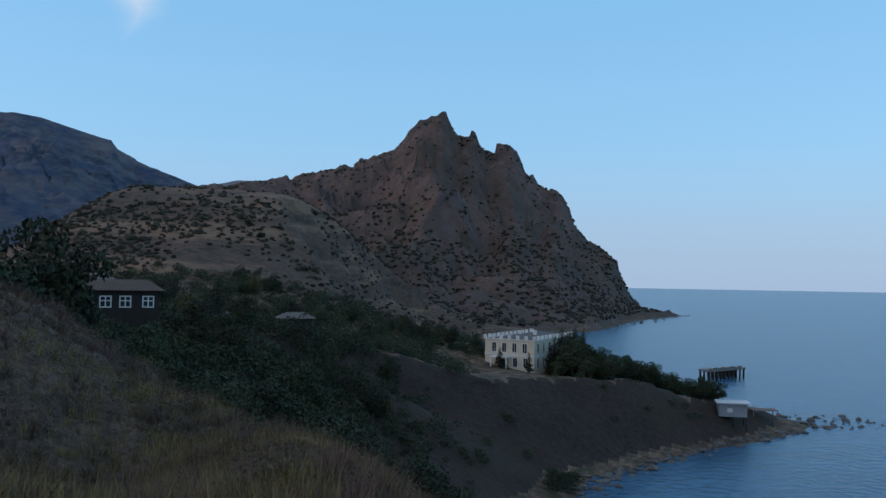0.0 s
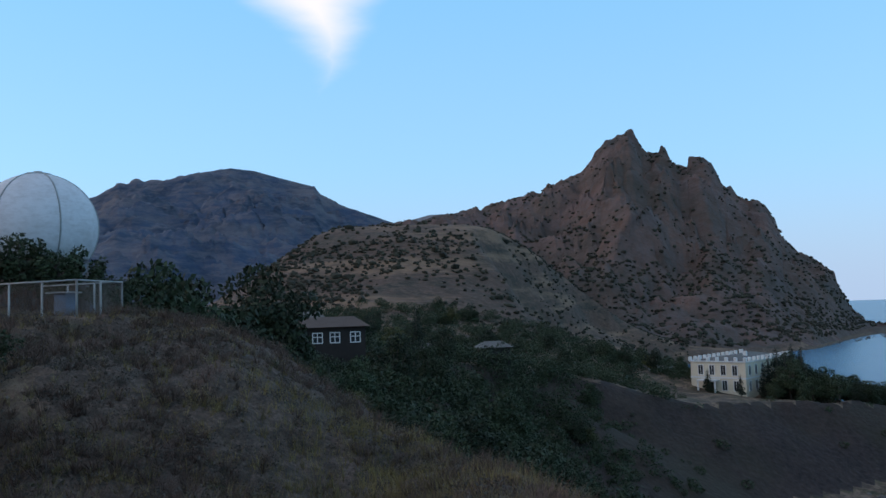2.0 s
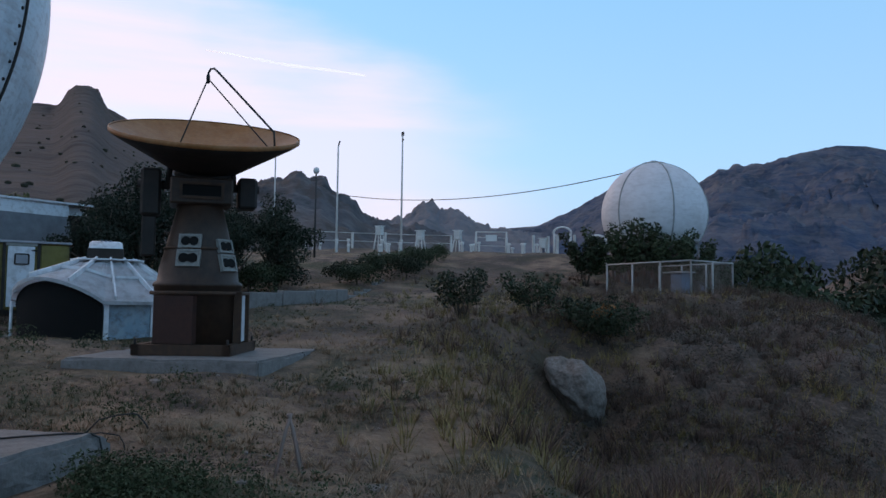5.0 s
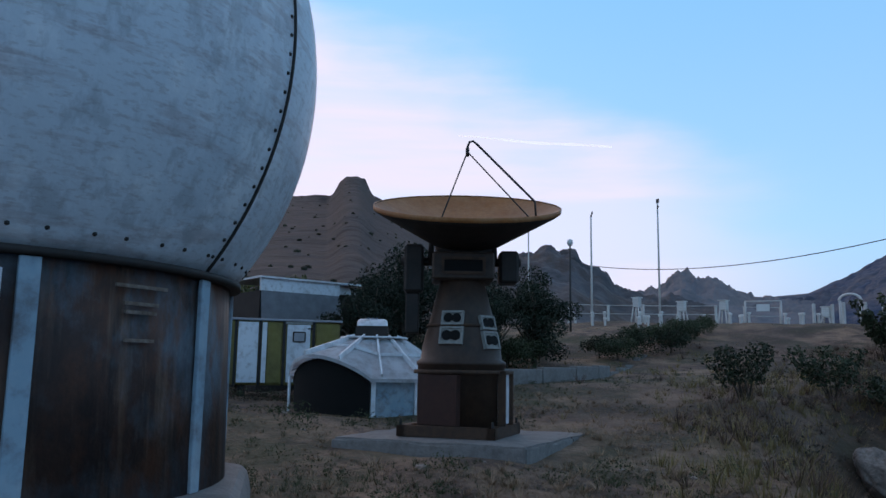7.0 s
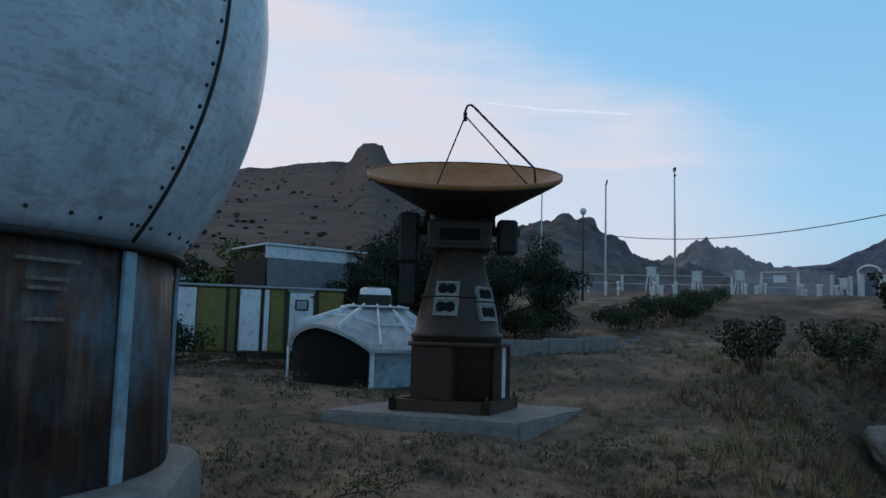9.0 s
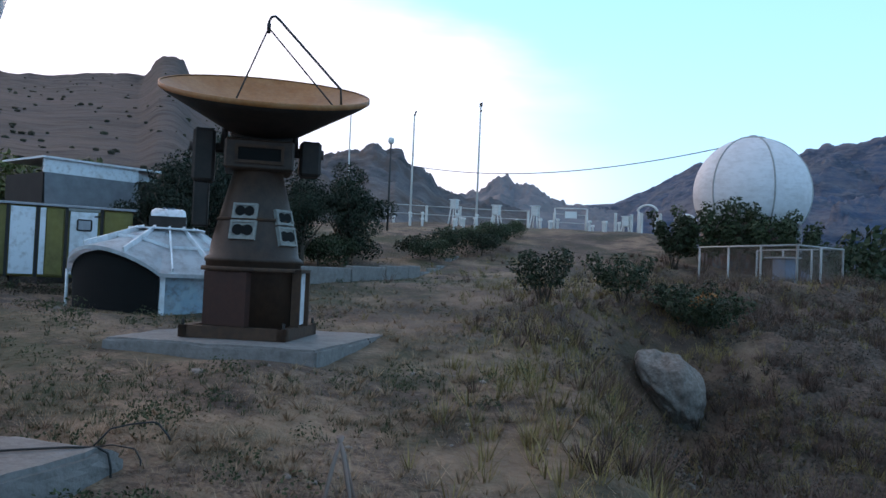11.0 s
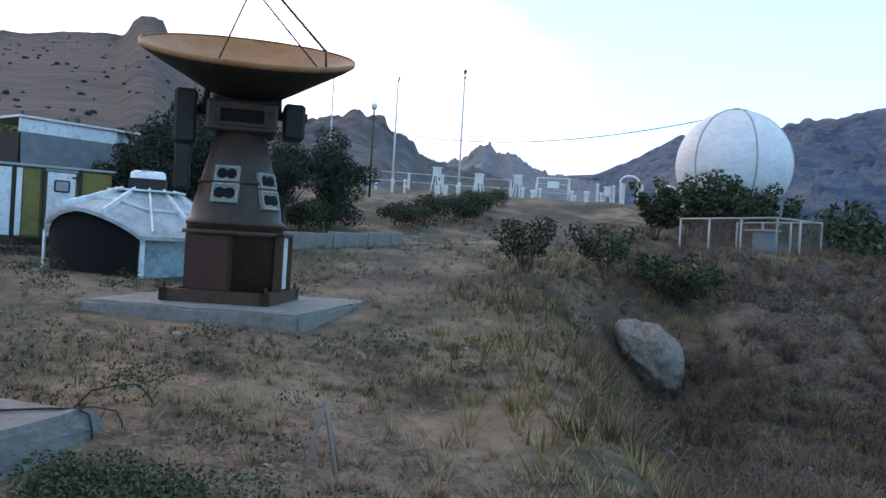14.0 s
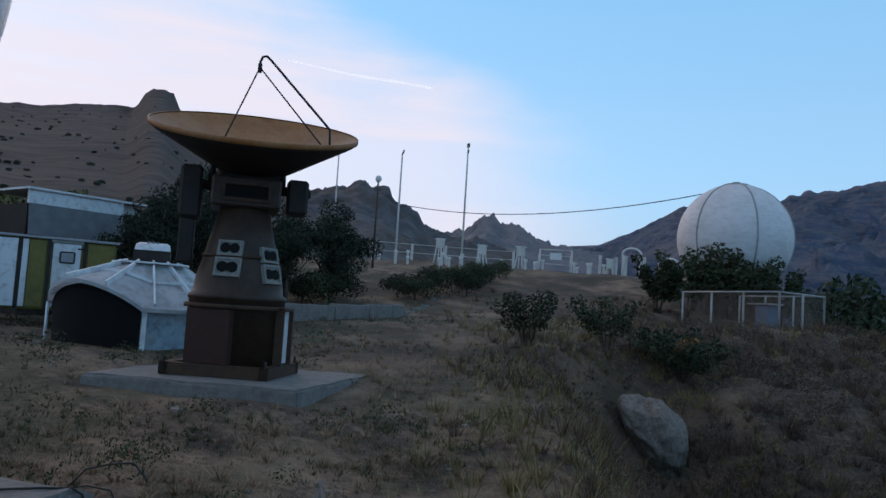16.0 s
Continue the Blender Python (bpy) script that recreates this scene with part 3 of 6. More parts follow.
M_GALV = material("galvanised_mesh_frame", (0.36, 0.37, 0.36), [((0.22, 0.2, 0.18), 0.7, 3.0)], 0.6)
M_POST = material("whitewashed_concrete", (0.625, 0.6, 0.562), [((0.4, 0.375, 0.35), 0.7, 2.0)], 0.85)
M_BLUEBOX = material("grey_blue_cabinet_paint", (0.17, 0.22, 0.29), [((0.11, 0.13, 0.16), 0.6, 3.0)], 0.6)
M_MESHWIRE = material("rusty_mesh_wire", (0.16, 0.13, 0.11), rough=0.8)

# ---- more helpers ----


def add_box(bm, x0, y0, z0, x1, y1, z1, m=None):
    t = Matrix.Translation(((x0 + x1) / 2, (y0 + y1) / 2, (z0 + z1) / 2)) @ Matrix.Diagonal((abs(x1 - x0), abs(y1 - y0), abs(z1 - z0), 1))
    bmesh.ops.create_cube(bm, size=1, matrix=(m or Matrix()) @ t)
    return bm


def tube(points, radius, seg=8, taper=1.0):
    """A round bar along points."""
    bm = bmesh.new()
    pts = [Vector(p) for p in points]
    rings = []
    for k, p in enumerate(pts):
        d = (pts[min(k + 1, len(pts) - 1)] - pts[max(k - 1, 0)]).normalized()
        a = d.orthogonal().normalized()
        if rings:
            a = (last - d * last.dot(d)).normalized()
        last = a
        b = d.cross(a)
        r = radius * (1 + (taper - 1) * k / (len(pts) - 1))
        rings.append([bm.verts.new(p + a * r * math.cos(6.2832 * i / seg) + b * r * math.sin(6.2832 * i / seg)) for i in range(seg)])
    for u, v in zip(rings, rings[1:]):
        for i in range(seg):
            bm.faces.new((u[i], u[(i + 1) % seg], v[(i + 1) % seg], v[i])).smooth = True
    bm.faces.new(rings[0][::-1])
    bm.faces.new(rings[-1])
    return bm


def raw_mesh(name, verts, faces, mat, smooth=False):
    me = bpy.data.meshes.new(name)
    me.from_pydata(verts, [], faces)
    me.materials.append(mat)
    if smooth:
        me.polygons.foreach_set("use_smooth", [True] * len(me.polygons))
    return me


def leaf_cloud(rng, blobs, count, size, flat=0.0):
    """Leaves scattered through blobs (x, y, z, rx, ry, rz), denser at their skins."""
    vs, fs = [], []
    weights = np.array([b[3] * b[4] for b in blobs])
    pick = rng.choice(len(blobs), count, p=weights / weights.sum())
    d = rng.normal(size=(count, 3))
    d /= np.linalg.norm(d, axis=1)[:, None]
    rad = rng.uniform(0.45, 1.08, count) ** 0.6
    B = np.array(blobs)[pick]
    c = B[:, :3] + d * rad[:, None] * B[:, 3:]
    n = d + rng.normal(size=(count, 3)) * 0.8 + np.array([0, 0, flat])
    n /= np.linalg.norm(n, axis=1)[:, None]
    a = np.cross(n, rng.normal(size=(count, 3)))
    a /= np.linalg.norm(a, axis=1)[:, None]
    b = np.cross(n, a)
    s = size * rng.uniform(0.6, 1.3, count)[:, None]
    quad = np.stack([c - a * s, c - b * s * 0.5, c + a * s, c + b * s * 0.5], 1).reshape(-1, 3)
    return quad, np.arange(count * 4).reshape(-1, 4)


def tree_kind(seed, height, spread, leaves, size, mat, shape="broad", low=0.42):
    """A tree standing at the origin: tapered trunk with limbs and a crown of leaves."""
    rng = np.random.default_rng(seed)
    root = new("tree")
    vs, fs = [], []

    def limb(p0, p1, r0, r1):
        bm = tube([p0, (Vector(p0) + Vector(p1)) / 2 + Vector(rng.normal(size=3) * 0.04 * height * 0.3), p1], r0, 6, r1 / r0)
        k = len(vs)
        bm.verts.index_update()
        vs.extend([tuple(v.co) for v in bm.verts])
        fs.extend([[v.index + k for v in f.verts] for f in bm.faces])
        bm.free()
    top = height * (0.9 if shape != "broad" else 0.6)
    limb((0, 0, -0.4), (rng.normal() * 0.1, rng.normal() * 0.1, top), height * 0.028, height * 0.008)
    blobs = []
    if shape == "cone":
        n = 9
        for k in range(n):
            f = k / (n - 1)
            w = spread * (1 - f) ** 0.8 + 0.12
            for _ in range(2):
                a = rng.uniform(0, 6.28)
                blobs.append((math.cos(a) * w * 0.35, math.sin(a) * w * 0.35, height * (0.12 + 0.85 * f), w * 0.8, w * 0.8, height * 0.085))
    else:
        for k in range(16):
            a, u = rng.uniform(0, 6.28), rng.uniform(0.1, 1.0)
            p = (math.cos(a) * spread * 0.75 * u, math.sin(a) * spread * 0.75 * u, height * (low + (0.9 - low) * rng.uniform() * (1 - 0.45 * u)))
            w = spread * rng.uniform(0.26, 0.46)
            blobs.append((*p, w, w, w * rng.uniform(0.55, 0.85)))
            limb((0, 0, height * rng.uniform(0.15, 0.4)), p, height * 0.013, height * 0.004)
    tr = new("trunk", raw_mesh("trunk", vs, fs, M_BARK, True))
    q, f = leaf_cloud(rng, blobs, leaves, size)
    cr = new("crown", raw_mesh("crown", q.tolist(), f.tolist(), mat))
    tr.parent = cr.parent = root
    return root


def scatter_blobs(name, label, points, sizes, mat, seed, leafy=1.0, squash=0.75):
    """Many small lumpy shrubs as one mesh; 20-sided lumps of uneven outline."""
    bm = bmesh.new()
    bmesh.ops.create_icosphere(bm, subdivisions=1, radius=1)
    base = np.array([v.co for v in bm.verts])
    bm.verts.index_update()
    tri = np.array([[v.index for v in f.verts] for f in bm.faces])
    bm.free()
    rng = np.random.default_rng(seed)
    n = len(points)
    V = base[None] * (1 + leafy * rng.uniform(-0.35, 0.35, (n, len(base), 1)))
    V = V * np.array([1, 1, squash]) * np.asarray(sizes)[:, None, None] * rng.uniform(0.75, 1.3, (n, 1, 3)) + np.asarray(points)[:, None, :]
    F = tri[None] + (np.arange(n) * len(base))[:, None, None]
    ob = new(name, raw_mesh(name, V.reshape(-1, 3).tolist(), F.reshape(-1, 3).tolist(), mat))
    return tagged(ob, label, "shrubs", kind="stuff")


def polar(bearing, r):
    return -math.sin(radians(bearing)) * r, math.cos(radians(bearing)) * r


# ---- near radome on its drum ----
rad = thing("radome", pose(-6.3, -1.48, 1.05), "weathered white ball radome on a streaked rusty steel drum", "radome")
R0, RD, ZC = 2.04, 1.6, 2.39
part("drum", lathe([(1.52, 0.0), (RD, 0.0), (RD - 0.03, 1.12), (RD - 0.06, 1.13)], 80), M_DRUM, rad, "rusty drum with blue and grey paint streaks")
part("flange", lathe([(RD - 0.05, 1.09), (RD + 0.035, 1.09), (RD + 0.035, 1.125), (RD - 0.05, 1.125)], 80), M_DARK, rad)
ball = part("ball", lathe([(R0 * math.cos(a), ZC + R0 * math.sin(a)) for a in np.linspace(-0.669, 1.555, 60)], 128), M_BALL, rad)
bolt_bm = bmesh.new()
bmesh.ops.create_icosphere(bolt_bm, subdivisions=1, radius=0.0125)
bolt_me = bpy.data.meshes.new("bolt")
bolt_bm.to_mesh(bolt_me)
bolt_bm.free()
bolt_me.materials.append(M_DARK)
for k in range(5):
    th = radians(62 + 72 * k)
    pts = [((R0 + 0.004) * math.cos(a) * math.cos(th), (R0 + 0.004) * math.cos(a) * math.sin(th), ZC + (R0 + 0.004) * math.sin(a)) for a in np.linspace(-0.669, 1.4, 50)]
    part("seam", tube(pts, 0.011, 6), M_DARK, ball)
    if k in (0, 4):
        for a in np.arange(-0.62, 1.0, 0.052):
            for side in (0.045,):
                b = new("bolt", bolt_me)
                b.parent = ball
                t2 = th - side / math.cos(a) / R0
                b.location = (R0 * math.cos(a) * math.cos(t2), R0 * math.cos(a) * math.sin(t2), ZC + R0 * math.sin(a))
for k in range(44):
    b = new("bolt", bolt_me)
    b.parent = ball
    t2 = radians(-60 + 4.1 * k + (1.2 if k % 3 == 0 else 0))
    b.location = (R0 * math.cos(-0.62) * math.cos(t2), R0 * math.cos(-0.62) * math.sin(t2), ZC + R0 * math.sin(-0.62) + (0.03 if k % 3 == 1 else 0))
for k in range(10):
    th = radians(62 - 36 * k)
    m = Matrix.Rotation(th, 4, "Z")
    bm = bmesh.new()
    add_box(bm, RD - 0.01, -0.045, 0.0, RD + 0.014, 0.045, 1.085, m)
    bmesh.ops.bevel(bm, geom=bm.edges[:], offset=0.004, segments=1, affect="EDGES")
    part("strip", bm, M_STRIP, rad, "flaking pale blue vertical strip")
# the notice
M_SIGN = material("grimy_white_notice", (0.55, 0.56, 0.57), [((0.38, 0.37, 0.36), 0.6, 6.0)], 0.6)
M_INK = material("dark_blue_ink", (0.03, 0.035, 0.05), rough=0.7)
sign_th = radians(9.5)
sign = thing("notice", Matrix.Translation((-6.3 + 1.635 * math.cos(sign_th), -1.48 + 1.635 * math.sin(sign_th), 1.95)) @ Matrix.Rotation(sign_th, 4, "Z") @ pose(0, 0, 0, 90, 0, 90), "grimy white notice with dark lettering on the drum", "sign")
part("board", box(-0.36, -0.12, -0.02, 0.36, 0.12, 0.004, 0.002), M_SIGN, sign)
for k, line in enumerate(("НЕ КУРИТЬ !", "НЕ СОРИТЬ !")):
    cu = bpy.data.curves.new("lettering", "FONT")
    cu.body, cu.size, cu.align_x, cu.extrude = line, 0.088, "RIGHT", 0.001
    ob = new("lettering_curve", cu)
    me = bpy.data.meshes.new_from_object(ob.evaluated_get(bpy.context.evaluated_depsgraph_get()))
    bpy.data.objects.remove(ob)
    me.materials.clear()
    me.materials.append(M_INK)
    t = new("lettering", me)
    t.parent = sign
    t.location = (0.33, 0.015 - 0.10 * k, 0.006)
# worn stencil bars on the drum
sten_th = radians(45)
sten = thing("stencil", Matrix.Translation((-6.3 + 1.606 * math.cos(sten_th), -1.48 + 1.606 * math.sin(sten_th), 1.95)) @ Matrix.Rotation(sten_th, 4, "Z") @ pose(0, 0, 0, 90, 0, 90), "worn unreadable pale stencil bars on the rusty drum", "stencil")
for z, w in ((0.10, 0.30), (0.02, 0.2), (-0.02, 0.18), (-0.15, 0.17)):
    part("bar", box(-w / 2, z - 0.008, -0.01, w / 2, z + 0.008, 0.003), material("faded_stencil", (0.22, 0.17, 0.14), [((0.10, 0.06, 0.04), 0.9, 20.0)], 0.8), sten)

base = thing("plinth", pose(-6.3, -1.48, 0.0, 0, 0, 17), "chipped octagonal concrete base under the radome", "base")
bm = lathe([(1.88, -0.3), (1.88, 0.9), (1.84, 1.03), (1.76, 1.05)], 8)
for f in bm.faces:
    f.smooth = False
bmesh.ops.bevel(bm, geom=bm.edges[:], offset=0.03, segments=1, affect="EDGES")
part("slab", bm, M_CONC, base)
step_ob = thing("concrete_slab", pose(-7.8, 1.45, 0.0, 0, 0, -46), "broken pale concrete slab edge with dark cable", "slab")
bm = box(0.0, -0.98, -0.1, 1.5, 0.0, 0.42)
bmesh.ops.subdivide_edges(bm, edges=bm.edges[:], cuts=11, use_grid_fill=True)
bmesh.ops.bevel(bm, geom=[e for e in bm.edges if e.calc_face_angle(0) > 1], offset=0.04, segments=2, affect="EDGES")
for v in bm.verts:
    n = noise.noise(v.co * 3.7) * 0.05 + noise.noise(v.co * 13) * 0.015
    rim = 1.0 if v.co.x < 0.15 or v.co.y > -0.1 else 0.2
    v.co += Vector((abs(n) * rim, -abs(n) * rim, n * 0.3 * rim))
    if v.co.x < 0.2:
        v.co.z -= 0.10 * (0.2 - v.co.x) / 0.2
part("slab", bm, M_CONC, step_ob)
part("cable", tube([(0.95, -0.8, 0.43), (0.6, -0.45, 0.435), (0.36, -0.2, 0.432), (0.24, -0.06, 0.42), (0.21, 0.0, 0.38), (0.2, 0.02, 0.28), (0.2, 0.03, 0.05)], 0.009), M_WIRE, step_ob, "dark sagging cable")
part("cable", tube([(0.1, -0.3, 0.36), (0.02, -0.12, 0.39), (-0.05, 0.02, 0.36), (-0.07, 0.06, 0.28), (-0.06, 0.07, 0.1)], 0.006), M_WIRE, step_ob, "thin bent reinforcing wire")
rebar = thing("bent_rod", pose(-7.6, 1.45, -0.2), "bent dark steel rod sticking out of the ground", "rod")
part("rod", tube([(-0.3, -0.25, 0.55), (-0.3, -0.11, 0.70), (-0.28, 0.03, 0.73), (-0.26, 0.17, 0.74), (-0.25, 0.21, 0.73), (-0.23, 0.28, 0.64), (-0.22, 0.3, 0.6)], 0.007), M_WIRE, rebar)
tri = thing("stick_tripod", pose(-6.6, 2.58, gz(-6.6, 2.58)), "tripod of three grey weathered sticks on bare soil", "stick tripod")
for dx, dy in ((0.12, -0.2), (-0.1, 0.2), (0.2, 0.05)):
    part("stick", tube([(dx, dy, -0.1), (dx * 0.2, dy * 0.2, 0.38), (-dx * 0.1, -dy * 0.1, 0.5)], 0.016, 6), M_WOOD, tri)

# ---- satellite dish ----
DA = math.atan2(-0.28, 0.96)
dish = thing("satellite_dish", pose(-12.85, 3.8, 0.72, 0, 0, math.degrees(DA)), "ochre satellite dish on a brown tapered steel pedestal", "satellite dish")
ROT = Matrix.Rotation(radians(-20), 4, "Z")
bm = bmesh.new()
for a in range(4):
    m = ROT @ Matrix.Rotation(a * math.pi / 2, 4, "Z")
    add_box(bm, 0.62, -0.74, 0.0, 0.74, 0.74, 0.16, m)
part("base_frame", bm, M_RUST, dish, "rusty channel frame")
for a in range(4):
    m = ROT @ Matrix.Rotation(a * math.pi / 2 + 0.785, 4, "Z")
    part("bolt", tube([m @ Vector((0.98, 0, 0.1)), m @ Vector((0.98, 0, 0.24))], 0.02, 6), M_DARK, dish)
bm = lathe([(0.66, 0.02), (0.66, 1.02), (0.68, 1.03), (0.68, 1.08), (0.62, 1.12), (0.60, 1.30), (0.49, 1.72), (0.345, 2.30), (0.38, 2.32)], 40)
part("pedestal", bm, M_PED, dish)
part("collar", lathe([(0.69, 0.90), (0.72, 0.90), (0.72, 0.96), (0.69, 0.96)], 40), M_RUST, dish)
part("collar", lathe([(0.53, 1.60), (0.545, 1.60), (0.535, 1.64), (0.52, 1.64)], 40), M_RUST, dish)


def on_shell(th, z, depth=0.0):
    """A frame on the pedestal's cone: x out, y along, z up the slope."""
    r = 0.60 - (z - 1.30) * (0.255 / 1.0)
    return Matrix.Rotation(th, 4, "Z") @ Matrix.Translation((r + depth, 0, z)) @ Matrix.Rotation(radians(-14.3), 4, "Y")


for th, z, w, h in ((radians(-18), 1.72, 0.135, 0.075), (radians(-18), 1.46, 0.145, 0.10), (radians(47), 1.66, 0.13, 0.075), (radians(47), 1.40, 0.14, 0.10)):
    m = on_shell(th, z)
    bm = bmesh.new()
    add_box(bm, -0.03, -w - 0.034, -h - 0.034, 0.028, w + 0.034, -h, m)
    add_box(bm, -0.03, -w - 0.034, h, 0.028, w + 0.034, h + 0.034, m)
    add_box(bm, -0.03, -w - 0.034, -h, 0.028, -w, h, m)
    add_box(bm, -0.03, w, -h, 0.028, w + 0.034, h, m)
    add_box(bm, -0.03, -w, -h, 0.012, w, h, m)
    win = part("window_frame", bm, M_FRAME, dish, "pale frame with two lobed holes")
    # solid black discs on the plate paint the shade of its two holes
    bm = bmesh.new()
    for sgn in (-1, 1):
        bmesh.ops.create_cone(bm, cap_ends=True, segments=16, radius1=min(h * 0.95, w * 0.52), radius2=min(h * 0.95, w * 0.52), depth=0.03, matrix=m @ Matrix.Translation((0.012, sgn * w * 0.47, 0)) @ Matrix.Rotation(math.pi / 2, 4, "Y"))
    add_box(bm, -0.0, -w * 0.4, -h * 0.55, 0.022, w * 0.4, h * 0.55, m)
    part("opening", bm, M_BLACK, win, "black discs painted as the shade in the holes")
m = Matrix.Rotation(radians(-33), 4, "Z")
part("hatch", add_box(bmesh.new(), 0.50, -0.33, 0.17, 0.685, 0.33, 0.89, m), material("red_brown_hatch", (0.040, 0.013, 0.009), [((0.024, 0.011, 0.009), 0.7, 4.0), ((0.06, 0.022, 0.013), 0.5, 12.0)], 0.6), dish, "red-brown steel hatch")
m = Matrix.Rotation(radians(70), 4, "Z")
dd = part("doorway", add_box(bmesh.new(), 0.62, -0.2, 0.18, 0.70, 0.2, 0.9, m), M_PANEL, dish, "pale inner panel")
bm = bmesh.new()
for y in (0.2, -0.24):
    add_box(bm, 0.64, y, 0.16, 0.76, y + 0.04, 0.95, m)
add_box(bm, 0.64, -0.24, 0.91, 0.76, 0.24, 0.95, m)
part("frame", bm, M_RUST, dd)
# head with its yoke
bm = box(-0.42, -0.47, 2.30, 0.42, 0.47, 2.72, 0.03)
head = part("head", bm, M_PED, dish)
bm = bmesh.new()
add_box(bm, 0.42, -0.33, 2.38, 0.45, 0.33, 2.42)
add_box(bm, 0.42, -0.33, 2.60, 0.45, 0.33, 2.64)
add_box(bm, 0.42, -0.33, 2.42, 0.45, -0.29, 2.60)
add_box(bm, 0.42, 0.29, 2.42, 0.45, 0.33, 2.60)
part("window_frame", bm, M_RUST, head)
# solid black block, painted as the shade within the head's opening
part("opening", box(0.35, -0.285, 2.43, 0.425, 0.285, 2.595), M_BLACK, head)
part("counterweight", box(-0.2, -0.9, 2.12, 0.2, -0.6, 2.86, 0.04), M_DARK, dish, "long dark counterweight box")
part("counterweight_arm", box(-0.14, -0.87, 1.5, 0.14, -0.66, 2.12, 0.02), M_DARK, dish, "narrow arm under the counterweight")
part("counterweight", box(-0.2, 0.56, 2.28, 0.2, 0.86, 2.78, 0.04), M_DARK, dish, "short dark counterweight box")
part("axle", tube([(0, -0.95, 2.62), (0, 0.9, 2.62)], 0.07, 12), M_DARK, dish)
for y in (-0.5, 0.5):
    part("bracket", tube([(0.05, y, 2.6), (0.05, y * 0.95, 3.05)], 0.045, 6), M_DARK, dish)
# reflector, tilted towards the yard
TIP = Matrix.Translation((0.0, 0.06, 3.5)) @ Matrix.Rotation(radians(18.5), 4, "Y")
prof_in = [(r, -0.34 + 0.34 * (r / 1.45) ** 2) for r in np.linspace(0.02, 1.45, 14)]
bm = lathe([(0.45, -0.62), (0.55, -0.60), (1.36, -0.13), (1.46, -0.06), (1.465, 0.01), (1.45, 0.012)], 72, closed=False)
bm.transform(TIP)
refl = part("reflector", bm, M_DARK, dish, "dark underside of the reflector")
bm = lathe(prof_in, 72, closed=False)
bm.transform(TIP)
part("face", bm, M_REFL, refl, "stained ochre reflector face")
bm = lathe([(1.448, 0.012), (1.458, 0.018), (1.47, 0.012), (1.47, -0.05), (1.455, -0.06)], 72, closed=False)
bm.transform(TIP)
part("rim", bm, M_REFL, refl, "pale chipped ochre rim")
bm = lathe([(0.3, -0.75), (0.48, -0.70), (0.5, -0.60), (0.3, -0.55)], 32)
bm.transform(TIP)
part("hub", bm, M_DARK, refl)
F0 = Vector((0.12, -0.02, 0.86))
for pts, r in (([F0, (0.86, -0.45, -0.19)], 0.011), ([F0, (0.95, 0.86, -0.02)], 0.011), ([F0 - Vector((0, 0, 0.05)), F0 + Vector((0, 0, 0.08)), F0 + Vector((0, 0.03, 0.15)), F0 + Vector((0.02, 0.08, 0.165)), F0 + Vector((0.04, 0.14, 0.12)), (0.66, 0.98, 0.17), (0.72, 1.0, -0.08)], 0.017)):
    bm = tube(pts, r, 8)
    bm.transform(TIP)
    part("feed_strut", bm, M_WIRE, dish)
bm = lathe([(0.0, -0.08), (0.03, -0.07), (0.03, 0.05), (0.01, 0.08)], 10)
bm.transform(TIP @ Matrix.Translation(F0))
part("feed", bm, M_WIRE, dish)

plinth = thing("plinth", pose(-13.02, 3.98, 0.72, 0, 0, 47), "chipped square concrete plinth on dry ground", "plinth")
bm = box(-1.5, -1.52, -0.6, 1.5, 0.55, -0.004)
bmesh.ops.subdivide_edges(bm, edges=bm.edges[:], cuts=9, use_grid_fill=True)
bm2 = box(-1.5, 0.565, -0.6, 1.5, 1.48, -0.012)
bmesh.ops.subdivide_edges(bm2, edges=bm2.edges[:], cuts=9, use_grid_fill=True)
for k, b in enumerate((bm, bm2)):
    bmesh.ops.bevel(b, geom=[e for e in b.edges if e.calc_face_angle(0) > 1], offset=0.03, segments=2, affect="EDGES")
    for v in b.verts:
        n = noise.noise(v.co * 3.1 + Vector((k * 5, 0, 0))) * 0.035 + noise.noise(v.co * 11) * 0.012
        edge = 1.0 if v.co.z > -0.06 and max(abs(v.co.x) - 1.4, abs(v.co.y + 0.02) - 1.4) > 0 else 0.25
        v.co += Vector((-math.copysign(abs(n) * edge, v.co.x), -math.copysign(abs(n) * edge, v.co.y), -abs(n) * edge))
    part("slab", b, M_CONC, plinth)

# ---- ribbed antenna shelter lying in the yard ----
cap = thing("antenna_shelter", pose(-18.5, 3.66, 0.72), "pale ribbed round metal shelter with an arched opening", "shelter")
RE, ZE, RT, ZT, NR = 1.79, 0.76, 0.58, 1.60, 13
ARCH_A, ARCH_B = radians(-94), radians(-14)


def eave(a):
    """Radius and height of the eave at an angle: it lifts to an arch over the open side."""
    f = (a - ARCH_A) / (ARCH_B - ARCH_A)
    lift = math.sin(math.pi * f) ** 0.8 if 0 < f < 1 else 0.0
    return Vector((RE * (1 + 0.04 * lift) * math.cos(a), RE * (1 + 0.04 * lift) * math.sin(a), ZE + 0.46 * lift))


